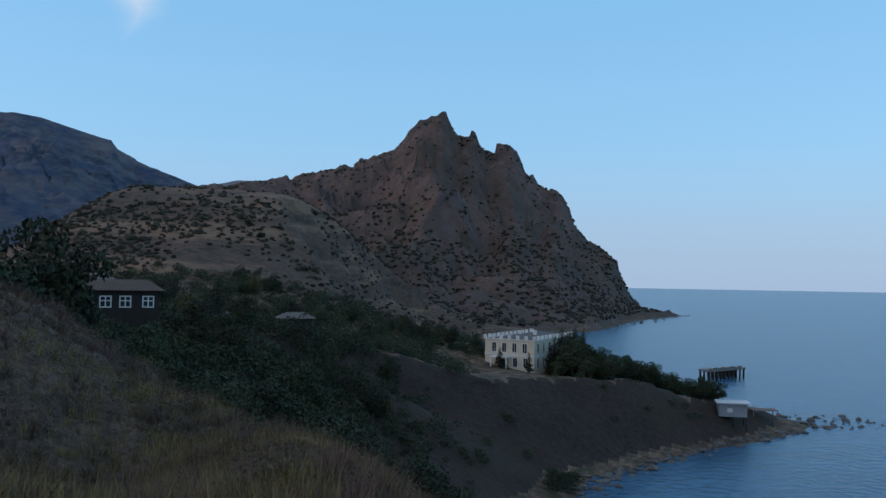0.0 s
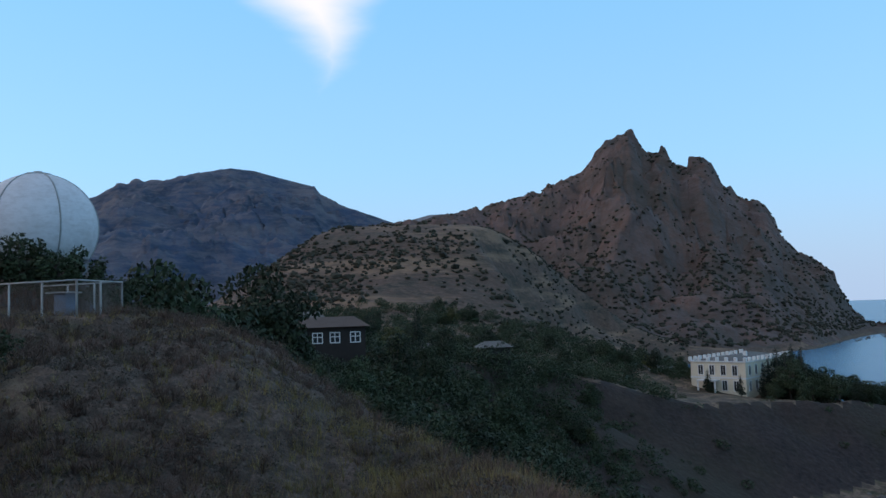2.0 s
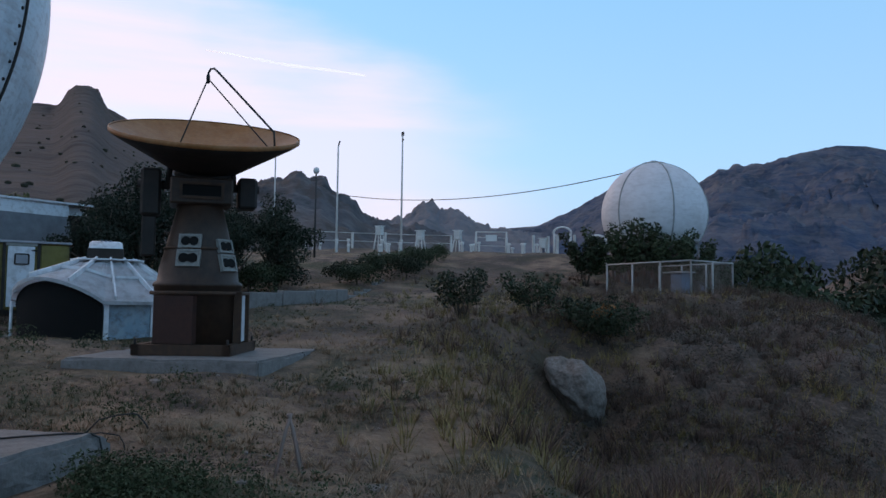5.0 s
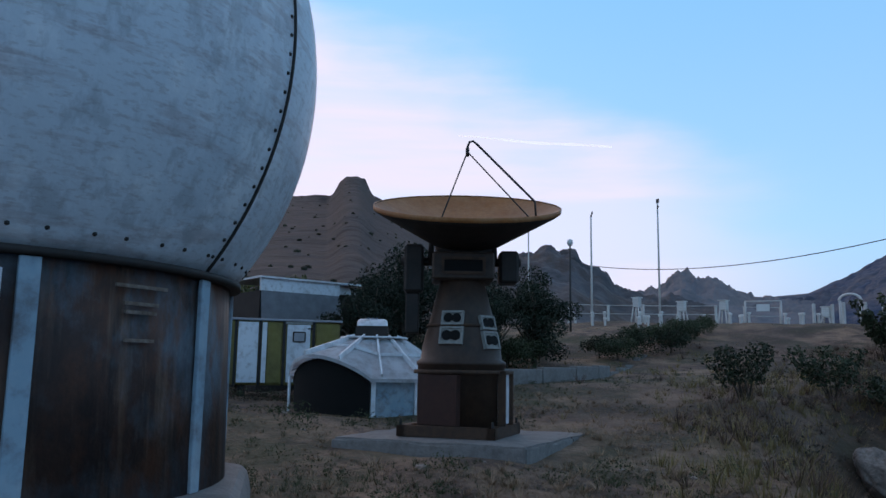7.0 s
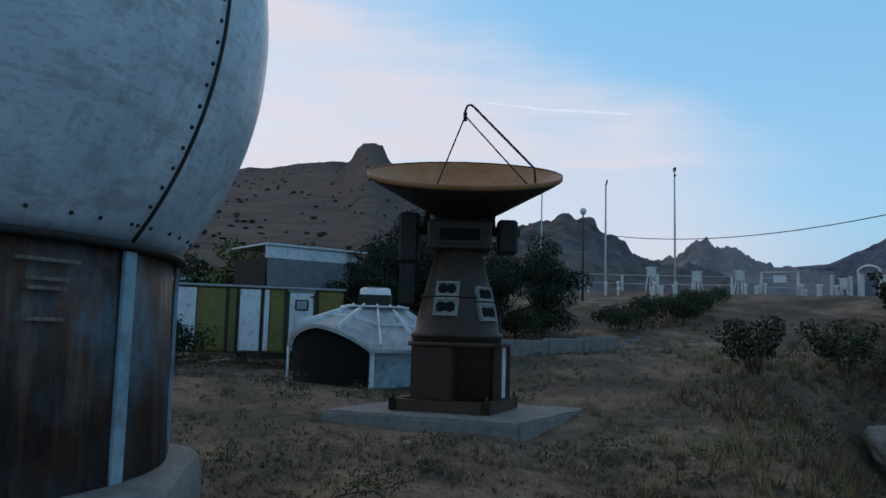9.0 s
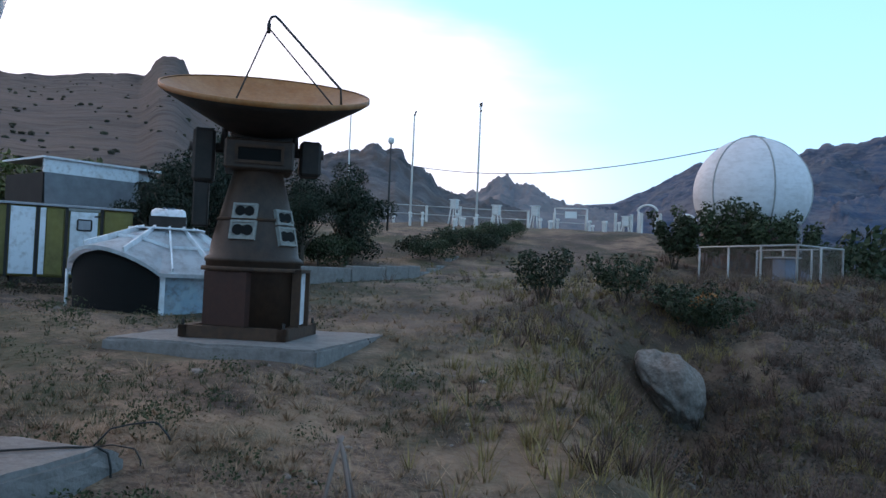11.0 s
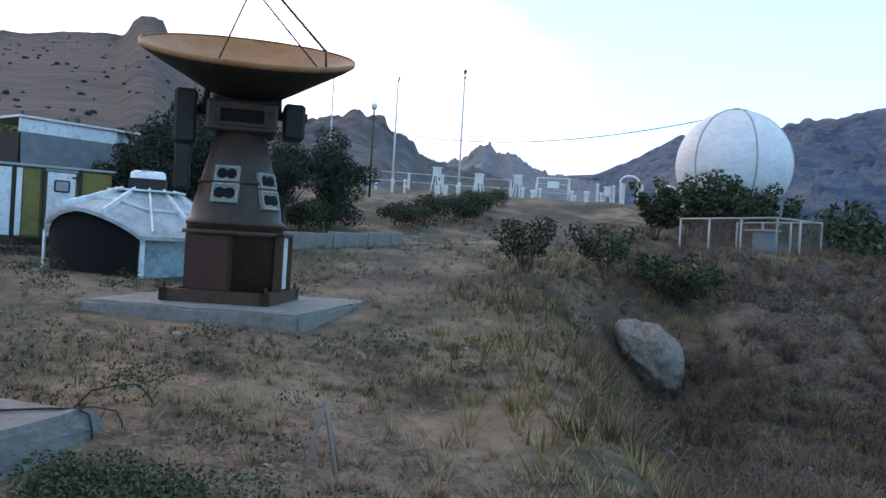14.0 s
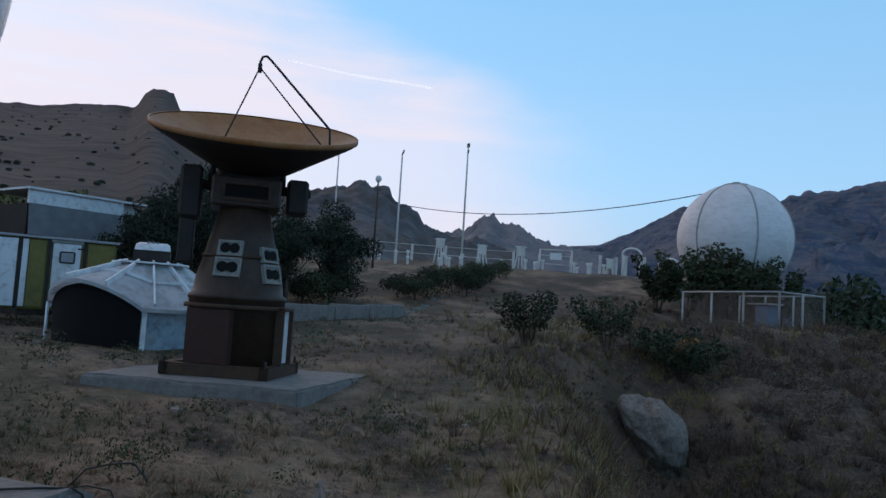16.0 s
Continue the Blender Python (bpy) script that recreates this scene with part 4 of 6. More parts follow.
for k in range(NR):
    a0, a1 = (radians(-6.5) + 2 * math.pi * (k + q - NR) / NR for q in (0, 1))
    if a0 < -math.pi:
        a0, a1 = a0 + 2 * math.pi, a1 + 2 * math.pi
    if a0 > radians(200):
        a0, a1 = a0 - 2 * math.pi, a1 - 2 * math.pi
    bm = bmesh.new()
    angles = np.linspace(a0, a1, 9)
    top = [bm.verts.new((RT * math.cos(a), RT * math.sin(a), ZT)) for a in angles]
    mids = [bm.verts.new(Vector((RT * math.cos(a), RT * math.sin(a), ZT)).lerp(eave(a), 0.55) - Vector((0, 0, 0.03))) for a in angles]
    low = [bm.verts.new(eave(a)) for a in angles]
    lip = [bm.verts.new(eave(a) - Vector((0, 0, 0.07))) for a in angles]
    for u, v in ((mids, top), (low, mids), (lip, low)):
        for i in range(8):
            bm.faces.new((u[i], u[i + 1], v[i + 1], v[i]))
    bmesh.ops.solidify(bm, geom=bm.faces[:], thickness=0.025)
    part("roof_panel", bm, M_SHEET, cap)
    e0 = eave(a0)
    rib = Vector((RT * 0.95 * math.cos(a0), RT * 0.95 * math.sin(a0), ZT + 0.03)), e0 * 0.985 + Vector((0, 0, 0.06))
    d = rib[1] - rib[0]
    mm = Matrix.Translation((rib[0] + rib[1]) / 2) @ d.to_track_quat("X", "Z").to_matrix().to_4x4()
    part("rib", add_box(bmesh.new(), -d.length / 2, -0.018, -0.06, d.length / 2, 0.018, 0.055, mm), M_SHEET, cap)
    p0, p1 = (Vector((RT * math.cos(a), RT * math.sin(a), ZT)).lerp(eave(a), 0.45) + Vector((0, 0, 0.025)) for a in (a0, a1))
    d = p1 - p0
    mm = Matrix.Translation((p0 + p1) / 2) @ d.to_track_quat("X", "Z").to_matrix().to_4x4()
    part("purlin", add_box(bmesh.new(), -d.length / 2, -0.018, -0.03, d.length / 2, 0.018, 0.03, mm), M_SHEET, cap)
for k in range(7):
    mid = radians(4 + 33 * k)
    m = Matrix.Rotation(mid, 4, "Z")
    wall = part("wall", add_box(bmesh.new(), 1.54, -0.43, -0.3, 1.58, 0.43, ZE - 0.01, m), M_STRIP, cap, "pale blue flaking wall panel")
    for y in (-0.5, 0.41):
        part("post", add_box(bmesh.new(), 1.52, y, -0.3, 1.62, y + 0.09, ZE - 0.01, m), M_SHEET, wall, "rust-chipped white post")
# added black core, painted as the shade under the roof
part("inside", lathe([(1.46, -0.1), (1.46, 0.70), (0.5, 1.42)], 24), M_BLACK, cap, "black core in place of the shelter's inner shade")
# added black sheet just behind the arch, standing for the shade within
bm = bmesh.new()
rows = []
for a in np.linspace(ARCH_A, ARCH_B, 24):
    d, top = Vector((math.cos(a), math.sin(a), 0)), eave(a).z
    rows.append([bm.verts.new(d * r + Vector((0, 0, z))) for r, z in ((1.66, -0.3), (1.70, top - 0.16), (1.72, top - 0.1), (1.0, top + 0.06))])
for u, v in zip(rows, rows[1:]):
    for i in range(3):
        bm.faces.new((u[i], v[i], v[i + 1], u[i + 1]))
part("lining", bm, M_BLACK, cap, "black sheet behind the arch, put there as inner shade")
part("top_plate", lathe([(0.02, ZT), (0.74, ZT), (0.74, ZT + 0.035), (0.02, ZT + 0.04)], 24), M_SHEET, cap)
e0 = eave(ARCH_A)
part("prop", tube([(e0.x, e0.y, -0.3), (e0.x, e0.y, e0.z)], 0.03), M_SHEET, cap)
part("fallen_slat", add_box(bmesh.new(), -0.5, -0.05, -0.012, 0.5, 0.05, 0.012, Matrix.Translation((0.62, -1.42, 0.34)) @ Matrix.Rotation(radians(25), 4, "Z") @ Matrix.Rotation(radians(9), 4, "Y")), M_SHEET, cap, "pale fallen slat across the opening")

tank = thing("tank", pose(-21.0, 4.15, 2.62, 0, 90, 75), "white painted cylinder tank with peeling lettering bars", "tank")
part("shell", lathe([(0.05, -0.4), (0.25, -0.37), (0.29, -0.3), (0.29, 0.3), (0.25, 0.37), (0.05, 0.4)], 24), M_PANEL, tank)
for k in range(3):
    part("bar", box(-0.31, -0.15, -0.12 + 0.1 * k, -0.27, 0.15, -0.08 + 0.1 * k), M_BLUEBOX, tank)
part("cradle", box(-0.1, -0.3, -0.4, 1.95, 0.3, 0.4), M_DARK, tank)

# ---- yellow and white van body ----
van = thing("van_body", pose(-22.5, 0.0, 0.0), "old olive and white van body used as a shed", "van body")
part("body", box(-2.3, -1.6, 1.2, -0.03, 3.6, 2.86, 0.03), M_OLIVE, van)
for y0, y1, mat, proud in ((-1.55, -0.62, M_OLIVE, 0.0), (-0.6, -0.12, M_PANEL, 0.015), (-0.08, 0.6, M_OLIVE, 0.0), (0.95, 1.46, M_PANEL, 0.02), (1.56, 1.68, M_PANEL, 0.03), (1.7, 2.06, M_OLIVE, 0.0), (2.95, 3.55, M_OLIVE, 0.0)):
    part("panel", box(-0.04, y0, 1.26, 0.0 + proud, y1, 2.82, 0.008), mat, van, "white panel" if mat == M_PANEL else "")
for y in (0.62, 0.86, 1.475, 2.09, 2.86):
    part("rail", box(-0.04, y, 1.2, 0.012, y + 0.07, 2.86), M_DARK, van)
door = part("door", box(-0.03, 2.2, 1.28, 0.025, 2.8, 2.78, 0.01), M_PANEL, van, "peeling white door with a rounded window")
bm = box(0.02, 2.34, 2.32, 0.034, 2.68, 2.60, 0.03)
part("window_frame", bm, M_DARK, door)
part("pane", box(0.03, 2.375, 2.35, 0.04, 2.645, 2.57, 0.008), M_GREYROOF, door)
part("hinge", box(0.02, 2.72, 2.66, 0.05, 2.86, 2.70), M_DARK, door)
part("handle", box(0.02, 2.7, 1.95, 0.06, 2.76, 2.05), M_DARK, door)
part("lintel", box(-0.03, 2.15, 2.79, 0.04, 2.85, 2.85), M_FRAME, van)
bm = bmesh.new()
for z in (2.82, 2.35, 2.05):
    add_box(bm, -1.5, 3.6, z, 0.0, 3.66, z + 0.05)
    add_box(bm, -1.5, 4.3, z, 0.0, 4.36, z + 0.05)
for x in (-0.05, -0.75, -1.5):
    add_box(bm, x, 4.3, 1.3, x + 0.06, 4.36, 2.87)
part("rack", bm, M_RUST, van, "rusty open frame at the van's end")
part("gable_sheet", box(-1.2, 3.62, 1.3, -1.15, 4.3, 2.3), M_PANEL, van)
part("roof", box(-2.35, -1.7, 2.86, 0.06, 3.65, 2.92, 0.01), M_GREYROOF, van)
for y in (-1.2, 1.0, 3.2):
    part("skid", box(-2.2, y, gz(-23, y) - 0.2, -0.1, y + 0.2, 1.2), M_DARK, van)
for y, w in ((-0.5, 0.9), (0.4, 0.7)):
    pl = thing("plank", pose(-21.6, y, gz(-21.6, y) + 0.12, 8, 6, 8), "pale broken plank lying by the van", "plank", "planks by the van")
    part("board", box(-0.1, -w / 2, -0.12, 0.12, w / 2, -0.06, 0.006), M_FRAME, pl)

shed = thing("shed", pose(-29.0, 3.4, 0.0, 0, 0, 22), "white shed with a steep grey sheet-metal front", "shed")
part("body", box(-2.6, -1.6, 0.8, -0.1, 1.45, 4.2), M_WALLDARK, shed, "dark timber body")
bm = bmesh.new()
vv = [bm.verts.new(p) for p in ((0.25, -1.68, 3.25), (0.25, 1.5, 3.25), (-0.02, 1.45, 4.22), (-0.02, -1.6, 4.22))]
bm.faces.new(vv)
bmesh.ops.solidify(bm, geom=bm.faces[:], thickness=0.05)
part("front_sheet", bm, M_GREYROOF, shed, "grey sheet-metal front")
part("fascia", box(-0.1, -1.62, 4.2, 0.0, 1.45, 4.62), M_PANEL, shed)
part("roof", box(-2.7, -1.7, 4.62, 0.1, 2.35, 4.68), M_PANEL, shed)
part("annex", box(-2.5, 1.5, 0.8, -0.4, 2.3, 4.3), M_WALLDARK, shed)
part("annex_fascia", box(-0.4, 1.5, 4.3, -0.3, 2.3, 4.6), M_PANEL, shed)
hall = thing("shed", pose(-33, -3.0, 0.0, 0, 0, 5), "low grey sheet-metal hall at the hill foot", "shed")
part("body", box(-4, -3.0, 0.5, 0, 3.0, 3.6), M_GREYROOF, hall)
part("roof", add_box(bmesh.new(), -4.3, -3.2, 3.6, 0.3, 3.2, 3.7), M_SHEET, hall)

# ---- low wall ----
WALLPTS = ((-20.1, 6.9), (-20.7, 8.6), (-21.4, 9.9), (-22.2, 11.0), (-23.0, 11.8))
kerb = thing("low_wall", Matrix(), "low curved wall of pale concrete blocks", "wall")
for (x0, y0), (x1, y1) in zip(WALLPTS, WALLPTS[1:]):
    L, ang = math.hypot(x1 - x0, y1 - y0), math.atan2(y1 - y0, x1 - x0)
    zb = 1.36 + 0.035 * (y0 - 6.9)
    bm = box(0.01, -0.12, -0.6, L - 0.01, 0.12, 0.36, 0.02)
    bm.transform(Matrix.Translation((x0, y0, zb)) @ Matrix.Rotation(ang, 4, "Z"))
    part("block", bm, M_CONC, kerb)
for k in range(5):
    x0, y0 = -23.1 - 1.4 * k, 11.9 + 1.15 * k
    bm = box(0, -0.1, -0.3, 1.7, 0.1, 0.12, 0.02)
    bm.transform(Matrix.Translation((x0, y0, gz(x0, y0))) @ Matrix.Rotation(radians(141), 4, "Z"))
    part("block", bm, M_CONC, kerb)

# ---- far dome ----
DX, DY = -23.95, 27.75
zg = gz(DX, DY)
dome = thing("dome_radome", pose(DX, DY, zg), "large white dome of curved gores behind dark shrubs", "radome")
part("drum", lathe([(1.95, -0.5), (1.95, 5.43 - zg - 1.3)], 48), M_DRUM, dome, "rusty drum")
hz = 5.48 - zg
shell = part("dome", lathe([(2.3 * math.cos(a), hz + 2.3 * math.sin(a)) for a in np.linspace(-0.6, 1.52, 50)], 96), M_WHITE, dome)
for k in range(6):
    th = radians(-29 + 60 * k)
    pts = [(2.305 * math.cos(a) * math.cos(th), 2.305 * math.cos(a) * math.sin(th), hz + 2.305 * math.sin(a)) for a in np.linspace(-0.58, 1.35, 40)]
    part("seam", tube(pts, 0.035, 6), M_GALV, shell, "grey seam")
part("cap", lathe([(0.55, hz + 2.22), (0.5, hz + 2.3), (0.18, hz + 2.32), (0.16, hz + 2.4), (0.05, hz + 2.41)], 24), M_GALV, dome)

# ---- fenced enclosure in front of the dome ----
GA, GC, GB = Vector((-21.4, 22.07, 0)), Vector((-16.9, 21.2, 0)), Vector((-17.3, 23.98, 0))
cage = thing("mesh_enclosure", Matrix(), "low grey wire-mesh enclosure on a concrete kerb", "fence")


def fence_run(p, q, n, h, base):
    for k in range(n + 1):
        a = p.lerp(q, k / n)
        part("post", tube([(a.x, a.y, base - 0.5), (a.x, a.y, base + h)], 0.035, 6), M_GALV, cage)
    for z in (0.06, h):
        part("rail", tube([(p.x, p.y, base + z), (q.x, q.y, base + z)], 0.028, 6), M_GALV, cage)
    d = (q - p)
    L = d.length
    vs, fs = [], []
    for k in range(int(L / 0.075)):
        for sgn in (1, -1):
            x0 = k * 0.075
            x1 = x0 + sgn * h
            z0, z1 = 0.06, h
            if x1 > L:
                z1 = z0 + (h - z0) * (L - x0) / h
                x1 = L
            if x1 < 0:
                z1 = z0 + (h - z0) * x0 / h
                x1 = 0
            a, b = p.lerp(q, x0 / L), p.lerp(q, x1 / L)
            i = len(vs)
            w = 0.006
            vs += [(a.x, a.y, base + z0 - w), (a.x, a.y, base + z0 + w), (b.x, b.y, base + z1 + w), (b.x, b.y, base + z1 - w)]
            fs.append((i, i + 1, i + 2, i + 3))
    ob = new("mesh_panel", raw_mesh("mesh_panel", vs, fs, M_MESHWIRE))
    ob.parent = cage


fence_run(GA, GC, 3, 1.28, 1.68)
fence_run(GC, GB, 2, 1.28, 1.68)
fence_run(GB, GA + Vector((0.3, 2.6, 0)), 3, 1.28, 1.7)
for p, q in ((GA, GC), (GC, GB)):
    d = q - p
    bm = box(0, -0.1, -0.6, d.length, 0.1, 0.05, 0.01)
    bm.transform(Matrix.Translation((p.x, p.y, 1.68)) @ Matrix.Rotation(math.atan2(d.y, d.x), 4, "Z"))
    part("kerb", bm, M_CONC, cage)
cab = thing("electric_cabinet", pose(-17.75, 21.75, 1.62, 0, 0, -10), "grey-blue electric cabinet inside the mesh enclosure", "cabinet")
part("body", box(-0.28, -0.2, 0.1, 0.28, 0.2, 0.95, 0.015), M_BLUEBOX, cab)
part("door", box(-0.25, -0.215, 0.16, 0.25, -0.2, 0.9, 0.005), M_BLUEBOX, cab)
part("hood", box(-0.55, -0.3, 0.95, 0.4, 0.3, 1.0, 0.01), M_GALV, cab)
for x in (-0.22, 0.18):
    part("leg", box(x, -0.1, -0.3, x + 0.05, 0.1, 0.1), M_DARK, cab)

# ---- weather station ----
fence = thing("station_fence", Matrix(), "white concrete posts with thin rails round the weather station", "fence")
LINE = ((-47.0, 22.3), (-47.6, 25.4), (-46.2, 29.7), (-45.7, 32.2))
LINE2 = ((-43.1, 32.4), (-41.8, 34.0))
post_pts = []
for (x0, y0), (x1, y1) in zip(LINE, LINE[1:]):
    n = max(1, round(math.hypot(x1 - x0, y1 - y0) / 2.2))
    post_pts += [(x0 + (x1 - x0) * k / n, y0 + (y1 - y0) * k / n) for k in range(n)]
post_pts.append(LINE[-1])
for x, y in post_pts + [(-43.1, 32.4), (-41.8, 34.0), (-37.6, 32.7), (-35.5, 32.0), (-34.4, 31.7), (-33.0, 31.7), (-30.7, 31.2)]:
    z = gz(x, y)
    part("post", box(x - 0.07, y - 0.07, z - 0.4, x + 0.07, y + 0.07, z + 1.2, 0.015), M_POST, fence)
for a, b in list(zip(LINE, LINE[1:])) + [LINE2]:
    for h in (1.17, 0.62):
        part("rail", tube([(*a, gz(*a) + h), (*b, gz(*b) + h)], 0.022, 5), M_POST, fence)


def shelter(x, y, h=1.5, w=0.4):
    z = gz(x, y)
    t = thing("instrument_shelter", pose(x, y, z, 0, 0, 30), "white louvred instrument box on a splayed stand", "instrument shelter", "weather instruments")
    for sx in (-1, 1):
        for sy in (-1, 1):
            part("leg", tube([(sx * w * 0.75, sy * w * 0.75, -0.2), (sx * w * 0.4, sy * w * 0.4, h - 0.4)], 0.045, 5), M_POST, t)
    part("box", box(-w / 2, -w / 2, h - 0.45, w / 2, w / 2, h + 0.1, 0.02), M_TRIM, t)
    for k in range(5):
        part("louvre", box(-w / 2 - 0.015, -w / 2 - 0.015, h - 0.4 + 0.09 * k, w / 2 + 0.015, w / 2 + 0.015, h - 0.37 + 0.09 * k), M_POST, t)
    part("roof", box(-w / 2 - 0.06, -w / 2 - 0.06, h + 0.1, w / 2 + 0.06, w / 2 + 0.06, h + 0.15, 0.01), M_TRIM, t)
    return t


for b, r, h in ((60.0, 52, 1.45), (57.1, 50, 1.15), (54.4, 51, 1.35), (48.3, 48, 0.95)):
    shelter(*polar(b, r), h)
rng = np.random.default_rng(5)
for k in range(26):
    x, y = polar(rng.uniform(44.5, 66.5), rng.uniform(45, 52))
    h = rng.uniform(0.3, 0.7)
    p = thing("instrument_post", pose(x, y, gz(x, y)), "short white instrument post in dry grass", "post", "weather instruments")
    part("post", box(-0.055, -0.055, -0.3, 0.055, 0.055, h, 0.01), M_POST, p)
    part("head", box(-0.1, -0.08, h, 0.1, 0.08, h + 0.12, 0.02), M_TRIM, p)
for b, r in ((47.0, 45), (44.6, 43)):
    x, y = polar(b, r)
    g = thing("arched_frame", pose(x, y, gz(x, y), 0, 0, 40), "white arched instrument frame on posts", "frame", "weather instruments")
    for sx in (-0.45, 0.45):
        part("post", tube([(sx, 0, -0.3), (sx, 0, 1.15)], 0.07, 6), M_POST, g)
    part("arch", tube([(0.5 * math.cos(a), 0, 1.15 + 0.35 * math.sin(a)) for a in np.linspace(0, math.pi, 12)], 0.06, 6), M_TRIM, g)
x, y = polar(52.0, 50)
bd = thing("notice_board", pose(x, y, gz(x, y), 0, 0, 52), "white board hung in a post frame", "board")
for sx in (-0.95, 0.95):
    part("post", tube([(sx, 0, -0.3), (sx, 0, 1.35)], 0.06, 6), M_POST, bd)
part("rail", tube([(-0.95, 0, 1.33), (0.95, 0, 1.33)], 0.04, 6), M_POST, bd)
part("board", box(-0.35, -0.03, 0.75, 0.35, 0.03, 1.15, 0.01), M_TRIM, bd)


def mast(x, y, top, radius, label, head="vane"):
    z = gz(x, y)
    t = thing("mast", pose(x, y, z), label, "mast")
    part("pole", tube([(0, 0, -0.4), (0, 0, (top - z) / 2), (0, 0, top - z)], radius, 8, 0.6), M_POST, t)
    h = top - z
    if head == "vane":
        part("crossarm", tube([(-0.3, 0.15, h - 0.5), (0.3, -0.15, h - 0.5)], 0.03, 5), M_WIRE, t)
        part("vane", box(-0.16, -0.02, h - 0.1, 0.2, 0.02, h + 0.2, 0.008), M_WIRE, t)
        part("cup", box(0.22, -0.2, h - 0.5, 0.34, -0.08, h - 0.36, 0.02), M_WIRE, t)
    elif head == "tip":
        part("tip", tube([(0, 0, h), (0.12, 0.05, h + 0.3)], 0.05, 5), M_WIRE, t)
    return t


mast(-49.6, 30.5, 13.6, 0.085, "tall white mast with a wind vane")
mast(-44.3, 22.5, 11.0, 0.075, "white mast with a small bent tip", "tip")
mast(-43.4, 18.0, 10.6, 0.06, "thin pale mast behind the dish", "none")
lx, ly = -37.0, 17.5
lamp = thing("street_lamp", pose(lx, ly, gz(lx, ly)), "dark street lamp pole with a round pale globe", "lamp")
part("pole", tube([(0, 0, -0.4), (0, 0, 7.9 - gz(lx, ly))], 0.06, 8, 0.7), M_WIRE, lamp)
part("globe", lathe([(0.06, 7.85 - gz(lx, ly)), (0.13, 7.93 - gz(lx, ly)), (0.16, 8.03 - gz(lx, ly)), (0.12, 8.16 - gz(lx, ly)), (0.03, 8.2 - gz(lx, ly))], 12), M_TRIM, lamp)
wire = thing("overhead_wire", Matrix(), "thin dark overhead wire sagging from the dome", "wire")
pA, pB = Vector((DX - 0.6, DY - 0.3, 7.55)), Vector((-46.0, 23.0, 8.25))
part("wire", tube([pA.lerp(pB, k / 24) + Vector((0, 0, -4 * 0.85 * (k / 24) * (1 - k / 24))) for k in range(25)], 0.022, 5), M_WIRE, wire)
M_TRAIL = material("glowing_ice_cloud", (0.9, 0.9, 0.9), rough=1.0)
# emission puts the brightness of light on the trail into its material
tn = M_TRAIL.node_tree.nodes["Principled BSDF"]
tn.inputs["Emission Color"].default_value, tn.inputs["Emission Strength"].default_value = (0.95, 0.93, 0.97, 1), 0.7
trail = []
for k in range(21):
    f = k / 20
    b, el = 60.8 + 11.2 * f, 15.65 + 0.98 * f + 0.04 * math.sin(9 * f)
    r = 4200
    w = (4 + 4.5 * math.sin(f * math.pi) + 2 * math.sin(f * 31)) * (0.35 + 0.65 * (1 - f) ** 0.5)
    x, y = polar(b, r)
    trail.append(((x, y, 1.6 + r * math.tan(radians(el)) - w), (x, y, 1.6 + r * math.tan(radians(el)) + w), (x * 1.004, y * 1.004, 1.6 + r * math.tan(radians(el)))))
tv = [p for t3 in trail for p in t3]
tf = [(3 * k + a, 3 * k + 3 + a, 3 * k + 3 + (a + 1) % 3, 3 * k + (a + 1) % 3) for k in range(20) for a in range(3)]
tagged(new("backdrop", raw_mesh("backdrop", tv, tf, M_TRAIL)), "thin white vapour trail high in the evening sky", "vapour trail", kind="structure")

# ---- boulder ----


def boulder(name, x, y, z, size, seed, label, m=None):
    bm = bmesh.new()
    bmesh.ops.create_icosphere(bm, subdivisions=5, radius=1)
    rc = random.Random(seed)
    cuts = [Vector((rc.gauss(0, 1), rc.gauss(0, 1), rc.gauss(0, 1))).normalized() for _ in range(9)]
    for v in bm.verts:
        p = v.co.copy()
        n = noise.fractal(p * 1.1 + Vector((seed, 0, 0)), 1.0, 2.0, 6) * 0.17 - 0.06 * max(0.0, 1 - abs(noise.noise(p * 2.3 + Vector((0, seed, 0)))) * 10)
        for c in cuts:
            over = p.dot(c) - 0.74
            if over > 0:
                p -= c * over * 0.85
        v.co = p * (1 + n)
        v.co.x, v.co.y, v.co.z = v.co.x * size[0], v.co.y * size[1], v.co.z * size[2]
    t = thing(name, pose(x, y, z, 0, *((m or (0, 0)))), label, "boulder")
    part("stone", bm, M_STONE, t)
    for f in t.children[0].data.polygons:
        f.use_smooth = True
    return t


rock = boulder("boulder", -13.2, 12.5, -0.4, (1.0, 0.8, 0.56), 7, "large pale fractured limestone boulder on the slope")
rock.matrix_world = Matrix.Translation((-13.2, 12.5, -0.4)) @ Matrix.Rotation(radians(46), 4, "Z") @ Matrix.Rotation(radians(57), 4, "Y")

# ---- villa above the shore ----
villa = thing("villa", pose(9.4, 174.6, -17.3, 0, 0, -30), "cream two-storey villa with white trim and parapet", "house")
VW, VL, VH = 11.6, 22.0, 6.3
part("wall", box(0, 0, -4.0, VW, VL, VH, 0.02), M_PLASTER, villa)
part("cornice", box(-0.25, -0.25, VH, VW + 0.25, VL + 0.25, VH + 0.22, 0.03), M_TRIM, villa)
part("band", box(-0.1, -0.1, 3.0, VW + 0.1, VL + 0.1, 3.35, 0.02), M_TRIM, villa)
bm = bmesh.new()
q = [bm.verts.new(p) for p in ((0.2, 0.2, VH + 0.22), (VW - 0.2, 0.2, VH + 0.22), (VW - 0.2, VL - 0.2, VH + 0.22), (0.2, VL - 0.2, VH + 0.22), (VW / 2, 5, VH + 1.15), (VW / 2, VL - 5, VH + 1.15))]
